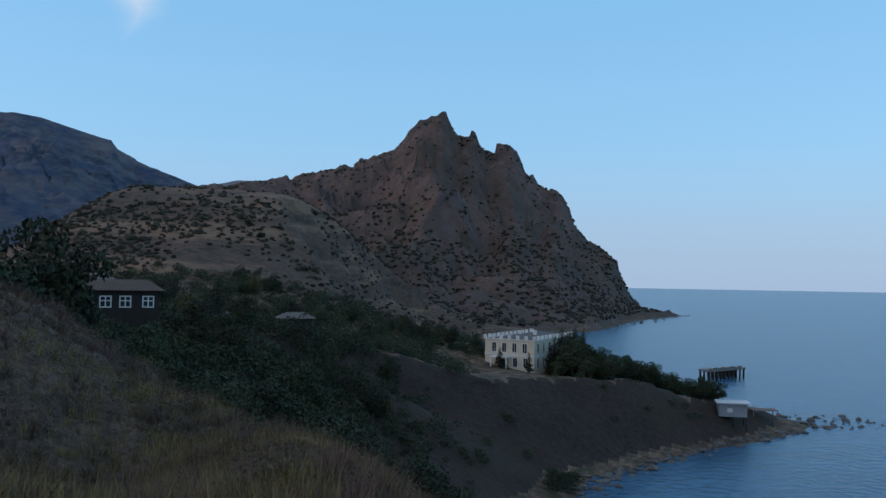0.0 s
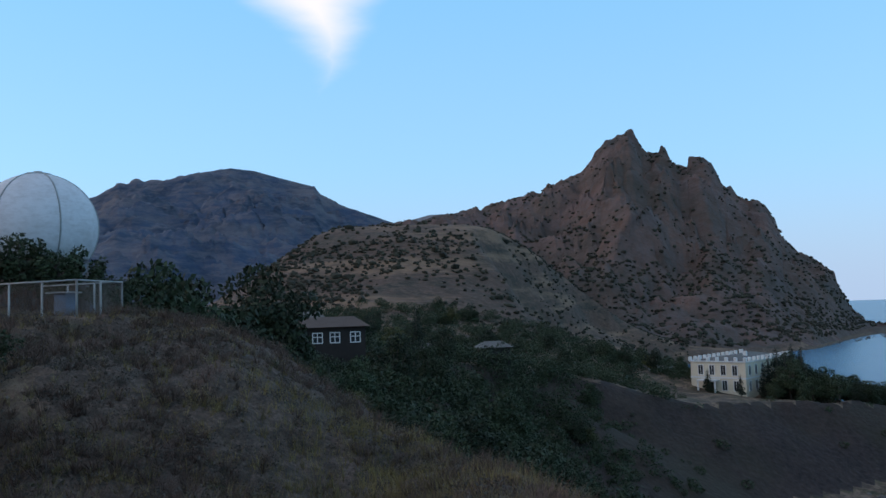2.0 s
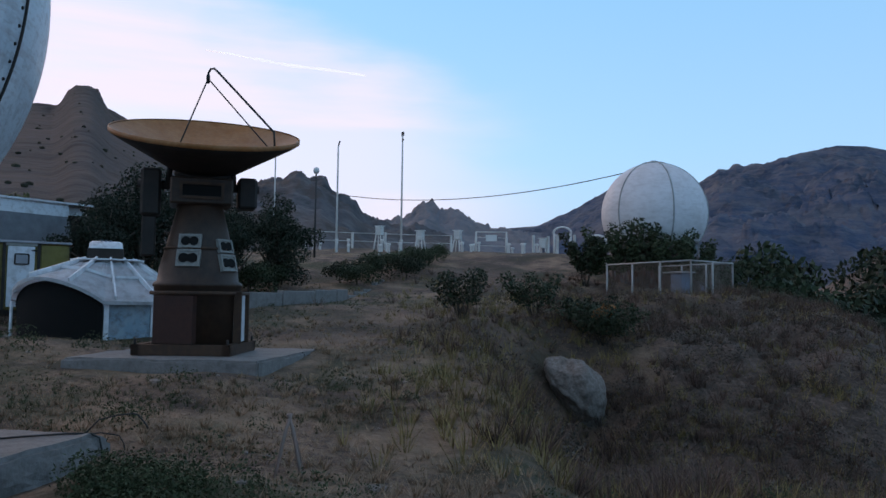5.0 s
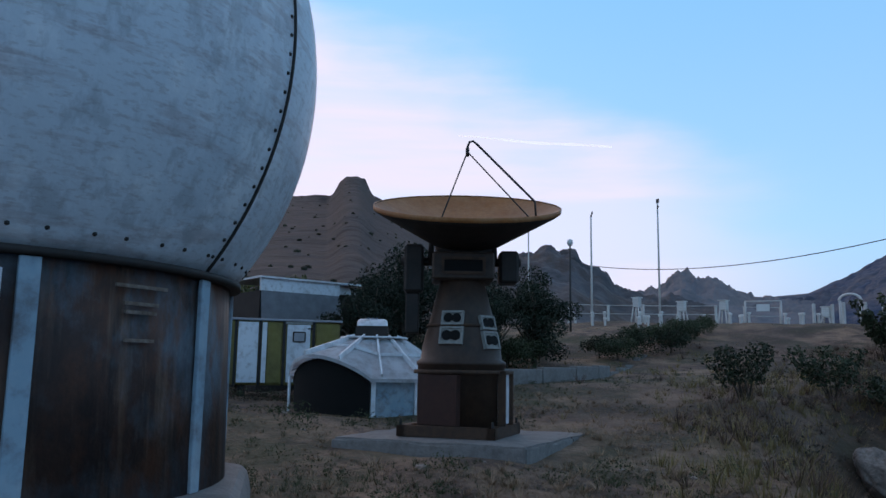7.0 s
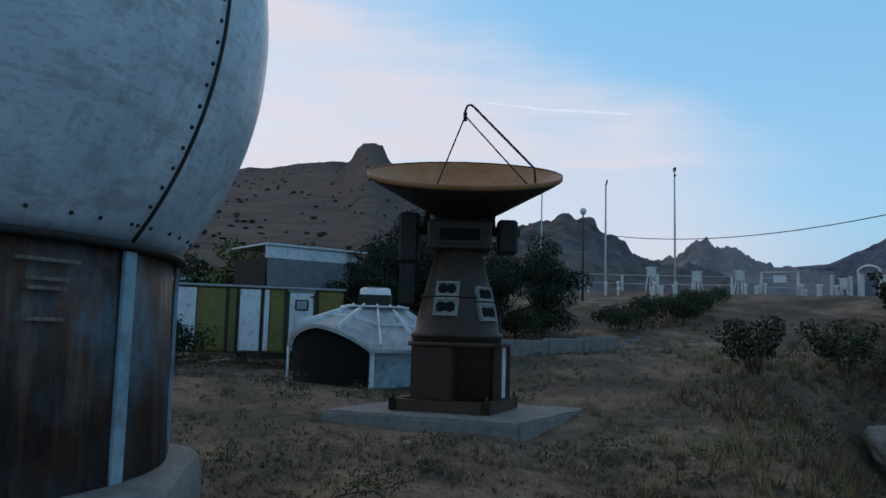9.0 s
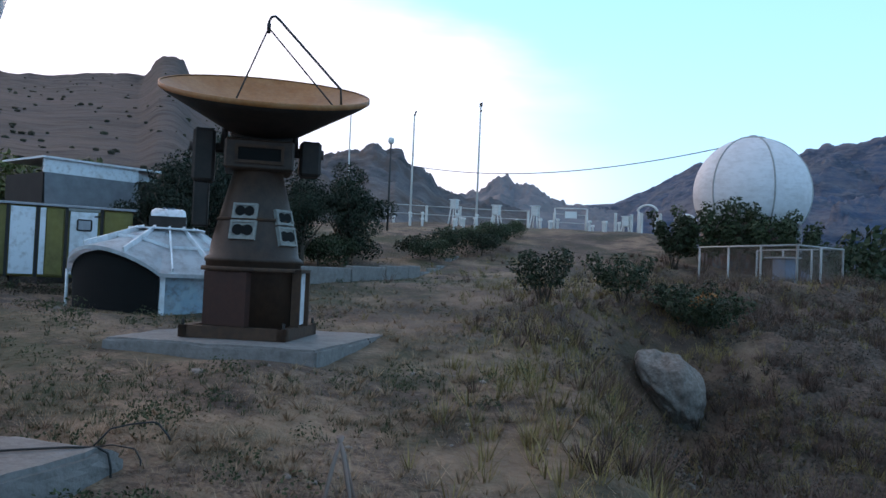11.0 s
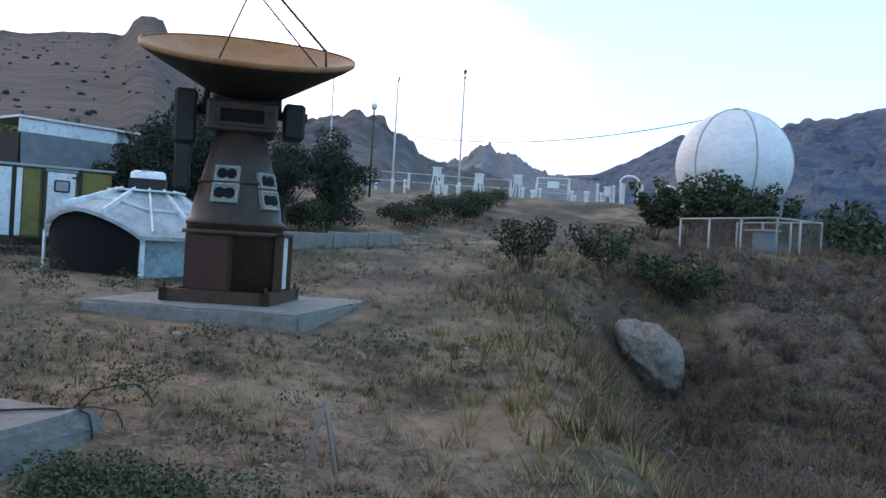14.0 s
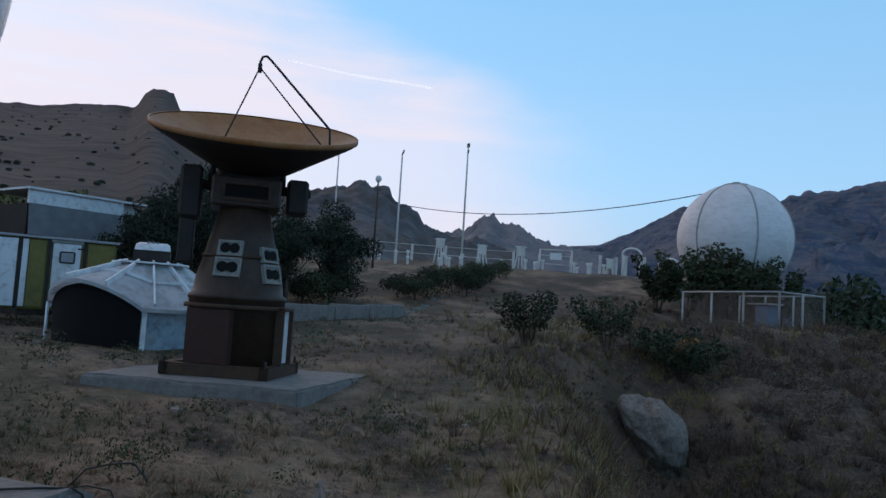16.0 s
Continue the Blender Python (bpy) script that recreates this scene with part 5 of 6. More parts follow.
for f in ((0, 1, 4), (1, 2, 5, 4), (2, 3, 5), (3, 0, 4, 5), (3, 2, 1, 0)):
    bm.faces.new([q[k] for k in f])
part("roof", bm, M_SLATE, villa, "pale hipped roof")
for x, y in [(VW * k / 6, 0) for k in range(7)] + [(VW, VL * k / 10) for k in range(1, 11)] + [(0, VL * k / 10) for k in range(1, 11)]:
    part("parapet_post", box(x - 0.3, y - 0.3, VH + 0.22, x + 0.3, y + 0.3, VH + 1.0, 0.05), M_TRIM, villa)
for x, y in ((VW / 2, 5.2), (VW / 2 + 2, 9), (VW / 2 - 1, 14)):
    part("chimney", box(x - 0.35, y - 0.35, VH + 0.6, x + 0.35, y + 0.35, VH + 1.75, 0.04), M_TRIM, villa)


def villa_window(m, w=0.95, h=1.9):
    bm = bmesh.new()
    for a, b, c, d in ((-w / 2 - 0.14, -0.14, -w / 2, h + 0.14), (w / 2, -0.14, w / 2 + 0.14, h + 0.14), (-w / 2, h, w / 2, h + 0.14), (-w / 2, -0.14, w / 2, 0)):
        add_box(bm, a, -0.1, b, c, 0.05, d, m)
    wn = part("window", bm, M_TRIM, villa)
    part("pane", add_box(bmesh.new(), -w / 2, -0.03, 0, w / 2, 0.02, h, m), M_GLASS, wn)
    part("mullion", add_box(bmesh.new(), -0.035, -0.07, 0, 0.035, -0.031, h, m), M_TRIM, wn)


for x in (2.2, 4.6, 7.0, 9.4):
    villa_window(Matrix.Translation((x, 0, 3.75)))
for x in (7.2, 9.6):
    villa_window(Matrix.Translation((x, 0, 0.7)))
for k in range(7):
    for z in (0.7, 3.75):
        villa_window(Matrix.Translation((VW, 1.8 + 3.1 * k, z)) @ Matrix.Rotation(math.pi / 2, 4, "Z"))
porch = part("porch_roof", box(2.2, -2.2, 2.55, 6.2, 0, 2.85, 0.03), M_TRIM, villa)
for x in (2.4, 6.0):
    part("column", tube([(x, -2.0, -4), (x, -2.0, 2.55)], 0.16, 10), M_TRIM, villa)
part("door", box(3.4, -0.08, -0.2, 5.0, 0.0, 2.2), M_WALLDARK, villa)
annex = thing("house", pose(-3.0, 190, -18, 0, 0, -30), "low white annex house among the trees", "house")
part("wall", box(0, 0, -1, 9, 7, 3.6), M_TRIM, annex)
bm = bmesh.new()
q = [bm.verts.new(p) for p in ((-0.4, -0.4, 3.6), (9.4, -0.4, 3.6), (9.4, 7.4, 3.6), (-0.4, 7.4, 3.6), (-0.4, 3.5, 5.0), (9.4, 3.5, 5.0))]
for f in ((0, 1, 5, 4), (2, 3, 4, 5), (1, 2, 5), (3, 0, 4), (3, 2, 1, 0)):
    bm.faces.new([q[k] for k in f])
part("roof", bm, M_SLATE, annex)


def cottage(x, y, z, turn, w, d, h, rise, roof, wall, label, windows=()):
    t = thing("house", pose(x, y, z, 0, 0, turn), label, "house")
    part("wall", box(-w / 2, -d / 2, -1.5, w / 2, d / 2, h), wall, t)
    bm = bmesh.new()
    o = 0.5
    q = [bm.verts.new(p) for p in ((-w / 2 - o, -d / 2 - o, h), (w / 2 + o, -d / 2 - o, h), (w / 2 + o, d / 2 + o, h), (-w / 2 - o, d / 2 + o, h), (-w / 2 + 2 * o, 0, h + rise), (w / 2 - 2 * o, 0, h + rise))]
    for f in ((0, 1, 5, 4), (2, 3, 4, 5), (1, 2, 5), (3, 0, 4), (3, 2, 1, 0)):
        bm.faces.new([q[k] for k in f])
    part("roof", bm, roof, t)
    for wx, wz in windows:
        bm = bmesh.new()
        for a, b, c, e2 in ((-0.52, 0, -0.42, 1.1), (0.42, 0, 0.52, 1.1), (-0.42, 1.0, 0.42, 1.1), (-0.42, 0, 0.42, 0.1), (-0.05, 0.1, 0.05, 1.0), (-0.42, 0.6, -0.05, 0.68), (0.05, 0.6, 0.42, 0.68)):
            add_box(bm, wx + a, -d / 2 - 0.08, wz + b, wx + c, -d / 2 + 0.02, wz + e2)
        wn = part("window", bm, M_TRIM, t, "white window frame")
        part("pane", box(wx - 0.42, -d / 2 - 0.03, wz + 0.1, wx + 0.42, -d / 2, wz + 1.0), M_GLASS, wn)
    return t


cottage(-31.2, 77.0, -2.7, 22, 7.2, 6, 2.9, 1.0, M_ROOF, M_WALLDARK, "dark timber house with three white-framed windows", ((-1.1, 1.3), (0.6, 1.3), (2.6, 1.3)))
cottage(-36.5, 80.0, -3.0, 30, 7.5, 6, 3.2, 1.6, M_SLATE, M_WALLDARK, "dark house with a pale slate roof among trees")
for b, r, el, roof, txt in ((15.0, 120, -2.15, M_SLATE, "small house with a pale roof in the valley"), (10.4, 125, -2.3, M_SLATE, "small house with a grey roof in the valley"), (6.2, 150, -4.7, M_GREYROOF, "small hut with a pale green roof")):
    x, y = polar(b, r)
    cottage(x, y, 1.6 + r * math.tan(radians(el)) - 3.7, b + 8, 4.6, 4.0, 2.6, 0.9, roof, M_WALLDARK, txt)

# ---- pier and boat shed on the point ----
pier = thing("pier", Matrix(), "old sea pier of dark piles with a broken pale deck", "pier")
p0, p1 = Vector((85, 258.3, 0)), Vector((99.5, 268, 0))
dv = (p1 - p0)
L, ang = dv.length, math.atan2(dv.y, dv.x)
PM = Matrix.Translation((p0.x, p0.y, SEA - 0.3)) @ Matrix.Rotation(ang, 4, "Z")
bm = add_box(bmesh.new(), -1, -2.2, 2.9, L, 2.2, 3.5, PM)
part("deck", bm, M_CONC, pier)
for k in range(10):
    for sy in (-1.8, 1.8):
        part("pile", tube([PM @ Vector((k * L / 9 - 0.5, sy, -3)), PM @ Vector((k * L / 9 - 0.5, sy, 2.95))], 0.33, 8), M_WALLDARK, pier)
for k in range(8):
    part("stub", add_box(bmesh.new(), k * 2.1 - 0.5, -2.1, 3.5, k * 2.1 + 0.5 + 0.4 * (k % 3), -1.4, 3.9 + 0.25 * (k % 2), PM), M_CONC, pier)
bx, by = 59.0, 163.0
bs = thing("boat_shed", pose(bx, by, -24.9, 0, 0, -12), "grey flat-roofed boat shed on stilts by the shore", "boat shed")
part("wall", box(-2.8, -1.8, 0.0, 2.6, 1.8, 2.6), M_GREYROOF, bs)
part("roof", add_box(bmesh.new(), -3.2, -2.3, 2.6, 3.2, 2.3, 2.85), M_PANEL, bs)
part("window", box(-1.2, -1.88, 0.9, -0.2, -1.8, 1.7), M_TRIM, bs)
for x in (-2.6, 0, 2.4):
    for yy in (-1.6, 1.6):
        part("stilt", tube([(x, yy, -3), (x, yy, 0)], 0.14, 6), M_WALLDARK, bs)
ct = thing("canopy", pose(68.5, 171, -26.6, 0, 0, -5), "low flat canopy on thin posts near the point", "canopy")
part("roof", box(-2.6, -1.6, 1.7, 2.6, 1.6, 1.9), M_WOOD, ct)
for x in (-2.4, 2.4):
    for yy in (-1.4, 1.4):
        part("post", tube([(x, yy, -2.5), (x, yy, 1.7)], 0.1, 6), M_WOOD, ct)
# ---- trees and shrubs ----
KINDS = [tree_kind(11, 5.6, 2.7, 3300, 0.135, M_LEAF, low=0.22), tree_kind(12, 4.6, 2.5, 3000, 0.13, M_LEAF, low=0.15), tree_kind(13, 5.2, 2.4, 3000, 0.13, M_LEAF2, low=0.25), tree_kind(14, 6.5, 2.6, 3400, 0.14, M_LEAF, low=0.3), tree_kind(15, 8.0, 1.5, 2600, 0.14, M_PINE, "cone"), tree_kind(16, 3.0, 2.2, 2600, 0.10, M_LEAF, low=0.1), tree_kind(17, 6.5, 2.9, 7500, 0.085, M_PINE, low=0.12)]
LABELS = ["dark green round-crowned tree in the valley", "dark green broad tree in the valley", "yellowing green tree in the valley", "tall dark leafy tree among others", "dark narrow cypress beside the villa", "low dark green bush on the slope", "dark spreading pine behind the yard"]
for k, t in enumerate(KINDS):
    x, y = polar(9 + 1.7 * k, 95 + 6 * k)
    t.matrix_basis = pose(x, y, gz(x, y))
    tagged(t, LABELS[k], "bush" if k == 5 else "tree", "valley trees")


def plant(k, x, y, s=1.0, dz=0.0):
    m = pose(x, y, gz(x, y) + dz, 0, 0, rng.uniform(0, 360))
    t = copy_thing(KINDS[k], m)
    t.scale = (s, s, s * rng.uniform(0.85, 1.15))
    return t


rng = np.random.default_rng(77)
# the wooded valley
count = 0
while count < 88:
    b, r = rng.uniform(-1.5, 30), rng.uniform(48, 210)
    x, y = polar(b, r)
    if math.hypot(x + 31, y - 72) < 8 or math.hypot(x + 28, y - 66) < 7 or math.hypot(x - 12, y - 168) < 13 or math.hypot(x - 8, y - 150) < 16:
        continue
    if r < 75 and b < 14 or b < 3 and r < 150:
        continue
    k = int(rng.choice([0, 0, 1, 1, 2, 3, 5]))
    plant(k, x, y, rng.uniform(0.65, 1.05))
    count += 1
# trees on the point and round the villa
for _ in range(62):
    f = rng.uniform()
    x, y = 26 + 34 * f + rng.normal() * 1.5, 177 + 2 * f + rng.normal() * 5.5
    plant(int(rng.choice([0, 1, 3, 5])), x, y, rng.uniform(1.0, 1.45) * (1 - 0.3 * f))
for x, y, s in ((24, 171, 1.1), (26, 174, 1.3), (28, 177, 1.25), (22.8, 169, 0.85), (30, 181, 1.4), (25, 168, 1.0), (28.5, 172, 1.15), (31, 176, 1.2), (12.3, 170, 0.7), (18.0, 165.5, 0.6), (26, 169, 0.9)):
    plant(4, x, y, s)
for x, y, s in ((27, 165, 1.3), (31, 170, 1.5), (29, 167, 1.2), (34, 172, 1.4), (24.5, 165, 1.0), (8, 186, 1.0), (2, 182, 1.0), (-4, 180, 0.9), (-8, 178, 1.0), (36, 168, 0.9), (24, 163, 0.6), (30, 161, 0.8), (34, 159, 0.9), (33, 164, 1.0), (38, 163, 0.8), (28, 158, 0.6)):
    plant(int(rng.choice([0, 3])), x, y, s)
# thickets between the single trees
blobs = []
while len(blobs) < 2400:
    b, r = rng.uniform(-6, 30), math.sqrt(rng.uniform(45 ** 2, 215 ** 2))
    x, y = polar(b, r)
    if b < 9 - 0.065 * r + 4 * rng.normal() and r < 165 or math.hypot(x + 30, y - 69) < 10 or math.hypot(x - 12, y - 160) < 18:
        continue
    w = rng.uniform(0.8, 2.4)
    for _ in range(3):
        blobs.append((x + rng.normal() * w * 0.6, y + rng.normal() * w * 0.6, gz(x, y) + w * rng.uniform(0.2, 0.7), w * 0.8, w * 0.8, w * 0.6))
q, f = leaf_cloud(rng, blobs, 290000, 0.17)
tagged(new("thicket", raw_mesh("thicket", q.tolist(), f.tolist(), M_LEAF)), "low dark green thickets filling the valley floor", "bushes", kind="stuff")
blobs = []
while len(blobs) < 1000:
    b, r = rng.uniform(5, 27), math.sqrt(rng.uniform(50 ** 2, 135 ** 2))
    x, y = polar(b, r)
    if math.hypot(x + 30, y - 70) < 8:
        continue
    w = rng.uniform(1.0, 2.6)
    for _ in range(3):
        blobs.append((x + rng.normal() * w * 0.6, y + rng.normal() * w * 0.6, gz(x, y) + w * rng.uniform(0.2, 0.9), w * 0.8, w * 0.8, w * 0.7))
q, f = leaf_cloud(rng, blobs, 125000, 0.17)
tagged(new("thicket", raw_mesh("thicket", q.tolist(), f.tolist(), M_LEAF)), "dense dark green bushes round the valley houses", "bushes", kind="stuff")
# gully bushes below the brow
for _ in range(32):
    x, y = polar(rng.uniform(-1.5, 13), rng.uniform(46, 92))
    plant(int(rng.choice([0, 1, 1, 5, 5])), x, y, rng.uniform(0.7, 1.1))
for b, r, k, s in ((4.2, 33, 1, 0.95), (2.6, 36, 5, 1.0), (18.5, 46, 0, 0.9), (16.5, 44, 1, 0.95), (20.5, 48, 2, 0.95), (22.5, 50, 0, 0.85), (14.5, 47, 1, 0.9), (25, 52, 0, 0.8), (18, 38, 5, 1.0), (15, 36, 5, 0.9), (20, 40, 5, 1.0), (8, 60, 5, 1.3), (6.5, 62, 1, 0.9), (10, 64, 1, 0.8), (-9, 120, 5, 1.2), (-8.3, 118, 5, 1.2), (23.0, 55, 0, 0.95), (24.4, 57, 1, 0.9), (21.4, 56, 1, 0.95), (25.6, 59, 3, 0.85), (20, 58, 0, 0.9), (-2, 70, 5, 1.0), (1, 66, 5, 1.1), (3, 78, 5, 1.1), (12, 60, 1, 0.8), (24, 44, 5, 1.1), (26.5, 47, 5, 1.2)):
    x, y = polar(b, r)
    plant(k, x, y, s)
for b, r in ((20.0, 70), (21.2, 69), (22.3, 68.5), (23.4, 69.5), (24.5, 70), (19.0, 71), (25.6, 71), (20.6, 66), (22.0, 65), (23.6, 66), (25.0, 67)):
    x, y = polar(b, r)
    plant(5, x, y, 1.15)
sp, ss = [], []
while len(sp) < 170:
    b, r = rng.uniform(-19, 8), rng.uniform(75, 172)
    x, y = polar(b, r)
    if -26 < gz(x, y) and lattice(np.array([x / 12]), np.array([y / 12]), 5)[0] > rng.uniform(-0.4, 0.8):
        w = rng.uniform(0.35, 1.1)
        sp.append((x, y, gz(x, y) + 0.3 * w, w, w, w * 0.7))
q, f = leaf_cloud(rng, sp, 17000, 0.15)
tagged(new("scrub", raw_mesh("scrub", q.tolist(), f.tolist(), M_LEAF)), "dark bushes dotted over the scree slope", "shrubs", kind="stuff")
# tall ones behind the spur
K1 = 1.35
for b, r, k, s in ((26.2, 62, 3, 1.7), (25.4, 63, 0, 1.6), (27.0, 60, 0, 1.4), (32.2, 41, 3, K1), (33.4, 40, 0, K1 * 1.05), (31.0, 41, 1, K1 * 1.1), (34.8, 38, 1, K1 * 0.75), (29.8, 43, 0, K1 * 0.85), (28.6, 45, 1, K1 * 0.75), (30.5, 46, 3, 1.5), (31.8, 44, 0, 1.6), (29.2, 47, 1, 1.7), (33.0, 48, 3, 1.5), (34.2, 45, 0, 1.5), (36.0, 47, 1, 1.5), (32.4, 50, 3, 1.55), (35.2, 42, 1, 1.1), (27.6, 48, 0, 1.0), (33.2, 37, 5, 0.75), (27.8, 50, 1, 0.9)):
    x, y = polar(b, r)
    plant(k, x, y, s)
# dark pines and trees behind the yard
for x, y, k, s in ((-28.5, 10.0, 6, 0.66), (-27.0, 11.2, 6, 0.58), (-30, 12.2, 6, 0.6), (-27.5, 6.6, 6, 0.7), (-26.2, 5.2, 6, 0.62), (-30.5, 7.6, 6, 0.75), (-25.4, 9.0, 6, 0.5), (-26.0, 9.8, 5, 0.5), (-27.2, 11.0, 5, 0.5), (-26.6, 7.4, 5, 0.55), (-28.4, 12.0, 5, 0.5), (-25.8, 5.6, 5, 0.5), (-34, 1.0, 2, 1.0), (-34.5, 4.0, 2, 1.0), (-33.0, -0.6, 0, 0.8), (-36, 7.5, 0, 0.9), (-21.0, -0.7, 5, 0.5), (-20.6, -1.7, 5, 0.68), (-38, -4, 0, 1.0)):
    plant(k, x, y, s)
for x, y, s in ((-29.5, 16.4, 0.5), (-31.0, 18.4, 0.5), (-28.8, 17.8, 0.4), (-32.0, 20.6, 0.45), (-27.6, 14.8, 0.42), (-30.4, 19.4, 0.4), (-29.4, 15.0, 0.45), (-33.2, 22.4, 0.36)):
    plant(5, x, y, s)


def big_shrub(x, y, h, w, leaves, size, seed, mat, label, stems=7, orange=False):
    """A loose near shrub of stems with pinnate leaves."""
    r2 = np.random.default_rng(seed)
    t = thing("shrub", pose(x, y, gz(x, y)), label, "shrub")
    blobs = []
    for k in range(stems):
        a = 6.28 * k / stems + r2.uniform(-0.4, 0.4)
        top = (math.cos(a) * w * r2.uniform(0.3, 0.85), math.sin(a) * w * r2.uniform(0.3, 0.85), h * r2.uniform(0.62, 0.95))
        part("stem", tube([(r2.normal() * 0.05, r2.normal() * 0.05, -0.15), (top[0] * 0.4, top[1] * 0.4, top[2] * 0.55), top], 0.018, 5, 0.4), M_BARK, t)
        for f in (0.5, 0.7, 0.87, 1.03):
            g = w * r2.uniform(0.14, 0.27)
            blobs.append((top[0] * f, top[1] * f, top[2] * f, g, g, g * 0.7))
    q, f = leaf_cloud(r2, blobs, leaves, size, 0.5)
    o = new("foliage", raw_mesh("foliage", q.tolist(), f.tolist(), mat))
    o.parent = t
    if orange:
        q, f = leaf_cloud(r2, [(0.25, -0.1, h * 0.85, 0.22, 0.22, 0.15), (-0.1, 0.35, h * 0.8, 0.2, 0.2, 0.14), (0.3, -0.5, h * 0.75, 0.15, 0.15, 0.12)], 160, 0.05, 0.3)
        o = new("orange_leaves", raw_mesh("orange_leaves", q.tolist(), f.tolist(), M_RUSTLEAF))
        o.parent = t
        tagged(o, "orange autumn leaves")
    return t


big_shrub(-15.85, 11.2, 1.15, 0.95, 1700, 0.048, 1, M_LEAF, "loose green shrub with pinnate leaves on dry ground")
big_shrub(-16.3, 13.9, 1.2, 1.15, 1800, 0.048, 2, M_LEAF, "sprawling green shrub with pinnate leaves")
big_shrub(-14.3, 14.4, 1.0, 1.25, 2600, 0.05, 3, M_LEAF, "dense dark shrub with orange autumn leaves", 11, orange=True)
big_shrub(-15.3, 15.0, 0.9, 1.0, 1700, 0.05, 4, M_LEAF, "dense dark green shrub on the slope")
for k, (x, y, h, w) in enumerate(((-24.1, 23.7, 2.2, 1.2), (-23.3, 24.4, 2.8, 1.3), (-22.4, 25.2, 3.1, 1.4), (-21.6, 25.9, 2.7, 1.3), (-20.9, 26.6, 2.6, 1.2), (-20.2, 27.4, 2.0, 1.1))):
    big_shrub(x, y, h, w * 1.1, 2200, 0.085, 20 + k, M_LEAF, "large dark shrub in front of the white dome", 9)

# scrub on the brown hill, the cape and the far slopes
pts, sizes = [], []
while len(pts) < 4200:
    b, r = rng.uniform(-3, 27), rng.uniform(190, 470)
    x, y = polar(b, r)
    d = lattice(np.array([x / 22]), np.array([y / 22]), 8)[0]
    if d < rng.uniform(-0.6, 0.8):
        continue
    s = rng.uniform(0.3, 0.95) * (1.8 if rng.uniform() < 0.08 else 1)
    pts.append((x, y, gz(x, y) + s * 0.3))
    sizes.append(s)
scatter_blobs("scrub", "scattered dark scrub on the brown grassy hill", pts, sizes, M_SCRUB, 3)


def on_mountain(P, V, n, lo, hi, s0, s1, seed, name, label):
    r3 = np.random.default_rng(seed)
    sel = np.argwhere((V > lo) & (V < hi))
    p, s = [], []
    while len(p) < n:
        i, j = sel[r3.integers(len(sel))]
        c = P[i, j]
        if c[2] < SEA + 4 or lattice(np.array([c[0] / 30]), np.array([c[1] / 30]), 4)[0] < r3.uniform(-0.9, 0.6):
            continue
        g = r3.uniform(s0, s1)
        p.append(c + np.array([0, 0, g * 0.25]))
        s.append(g)
    return scatter_blobs(name, label, p, s, M_SCRUB, seed)


on_mountain(cape_pts, cape_v, 4200, 0.04, 0.6, 0.5, 1.8, 6, "scrub", "dark scrub dotted over the headland's lower slopes")
on_mountain(cape_pts, cape_v, 1100, 0.6, 0.99, 0.6, 1.8, 7, "scrub", "dark scrub in the clefts of the headland")
on_mountain(peak_pts, peak_v, 420, 0.08, 0.95, 0.25, 0.9, 8, "scrub", "dark scrub on the grassy hill behind the yard")

# ---- grasses, weeds and stones on the near ground ----


def tufts(name, label, points, heights, blades, lean, width, mat, seed):
    r4 = np.random.default_rng(seed)
    n = len(points)
    P = np.repeat(np.asarray(points), blades, 0)
    H = np.repeat(np.asarray(heights), blades) * r4.uniform(0.5, 1.15, n * blades)
    a = r4.uniform(0, 6.283, n * blades)
    dvec = np.stack([np.cos(a), np.sin(a), a * 0], 1)
    side = np.stack([-np.sin(a), np.cos(a), a * 0], 1)
    root = P + dvec * (H * 0.25 * r4.uniform(0, 1, n * blades))[:, None]
    w = (width * r4.uniform(0.6, 1.4, n * blades))[:, None]
    tip = root + dvec * (H * lean * r4.uniform(0.2, 1.3, n * blades))[:, None] + np.array([0, 0, 1.0]) * H[:, None]
    V = np.stack([root - side * w - [0, 0, 0.03], root + side * w - [0, 0, 0.03], tip], 1).reshape(-1, 3)
    ob = new(name, raw_mesh(name, V.tolist(), np.arange(len(V)).reshape(-1, 3).tolist(), mat))
    return tagged(ob, label, "grass" if "grass" in name else "weeds", kind="stuff")


def field(n, lo, hi, r0, r1, seed, cover, cell=3.0, shift=0.0, grow=0.8):
    """Points over the near slopes, patchy by noise."""
    r5 = np.random.default_rng(seed)
    out = []
    while len(out) < n:
        m = n * 2
        b = r5.uniform(lo, hi, m) + r5.normal(0, 5, m)
        r = r0 * (r1 / r0) ** (r5.uniform(0, 1, m) ** grow)
        x, y = -np.sin(np.radians(b)) * r, np.cos(np.radians(b)) * r
        ok = lattice(x / cell, y / cell, seed) * 0.7 + lattice(x / cell * 3, y / cell * 3, seed + 1) * 0.4 > r5.uniform(-0.6, 0.6, m) + shift
        bare = (np.hypot(x + 12.75, y - 3.78) < 2.0) | (np.hypot(x + 6.3, y + 1.48) < 2.3) | (np.hypot(x + 18.5, y - 3.25) < 1.7) | (np.hypot(x + 7.6, y - 0.7) < 0.8)
        ok &= ~bare
        x, y = x[ok], y[ok]
        out += list(zip(x, y, ground_z(x, y)))
    return np.array(out[:n]), r5


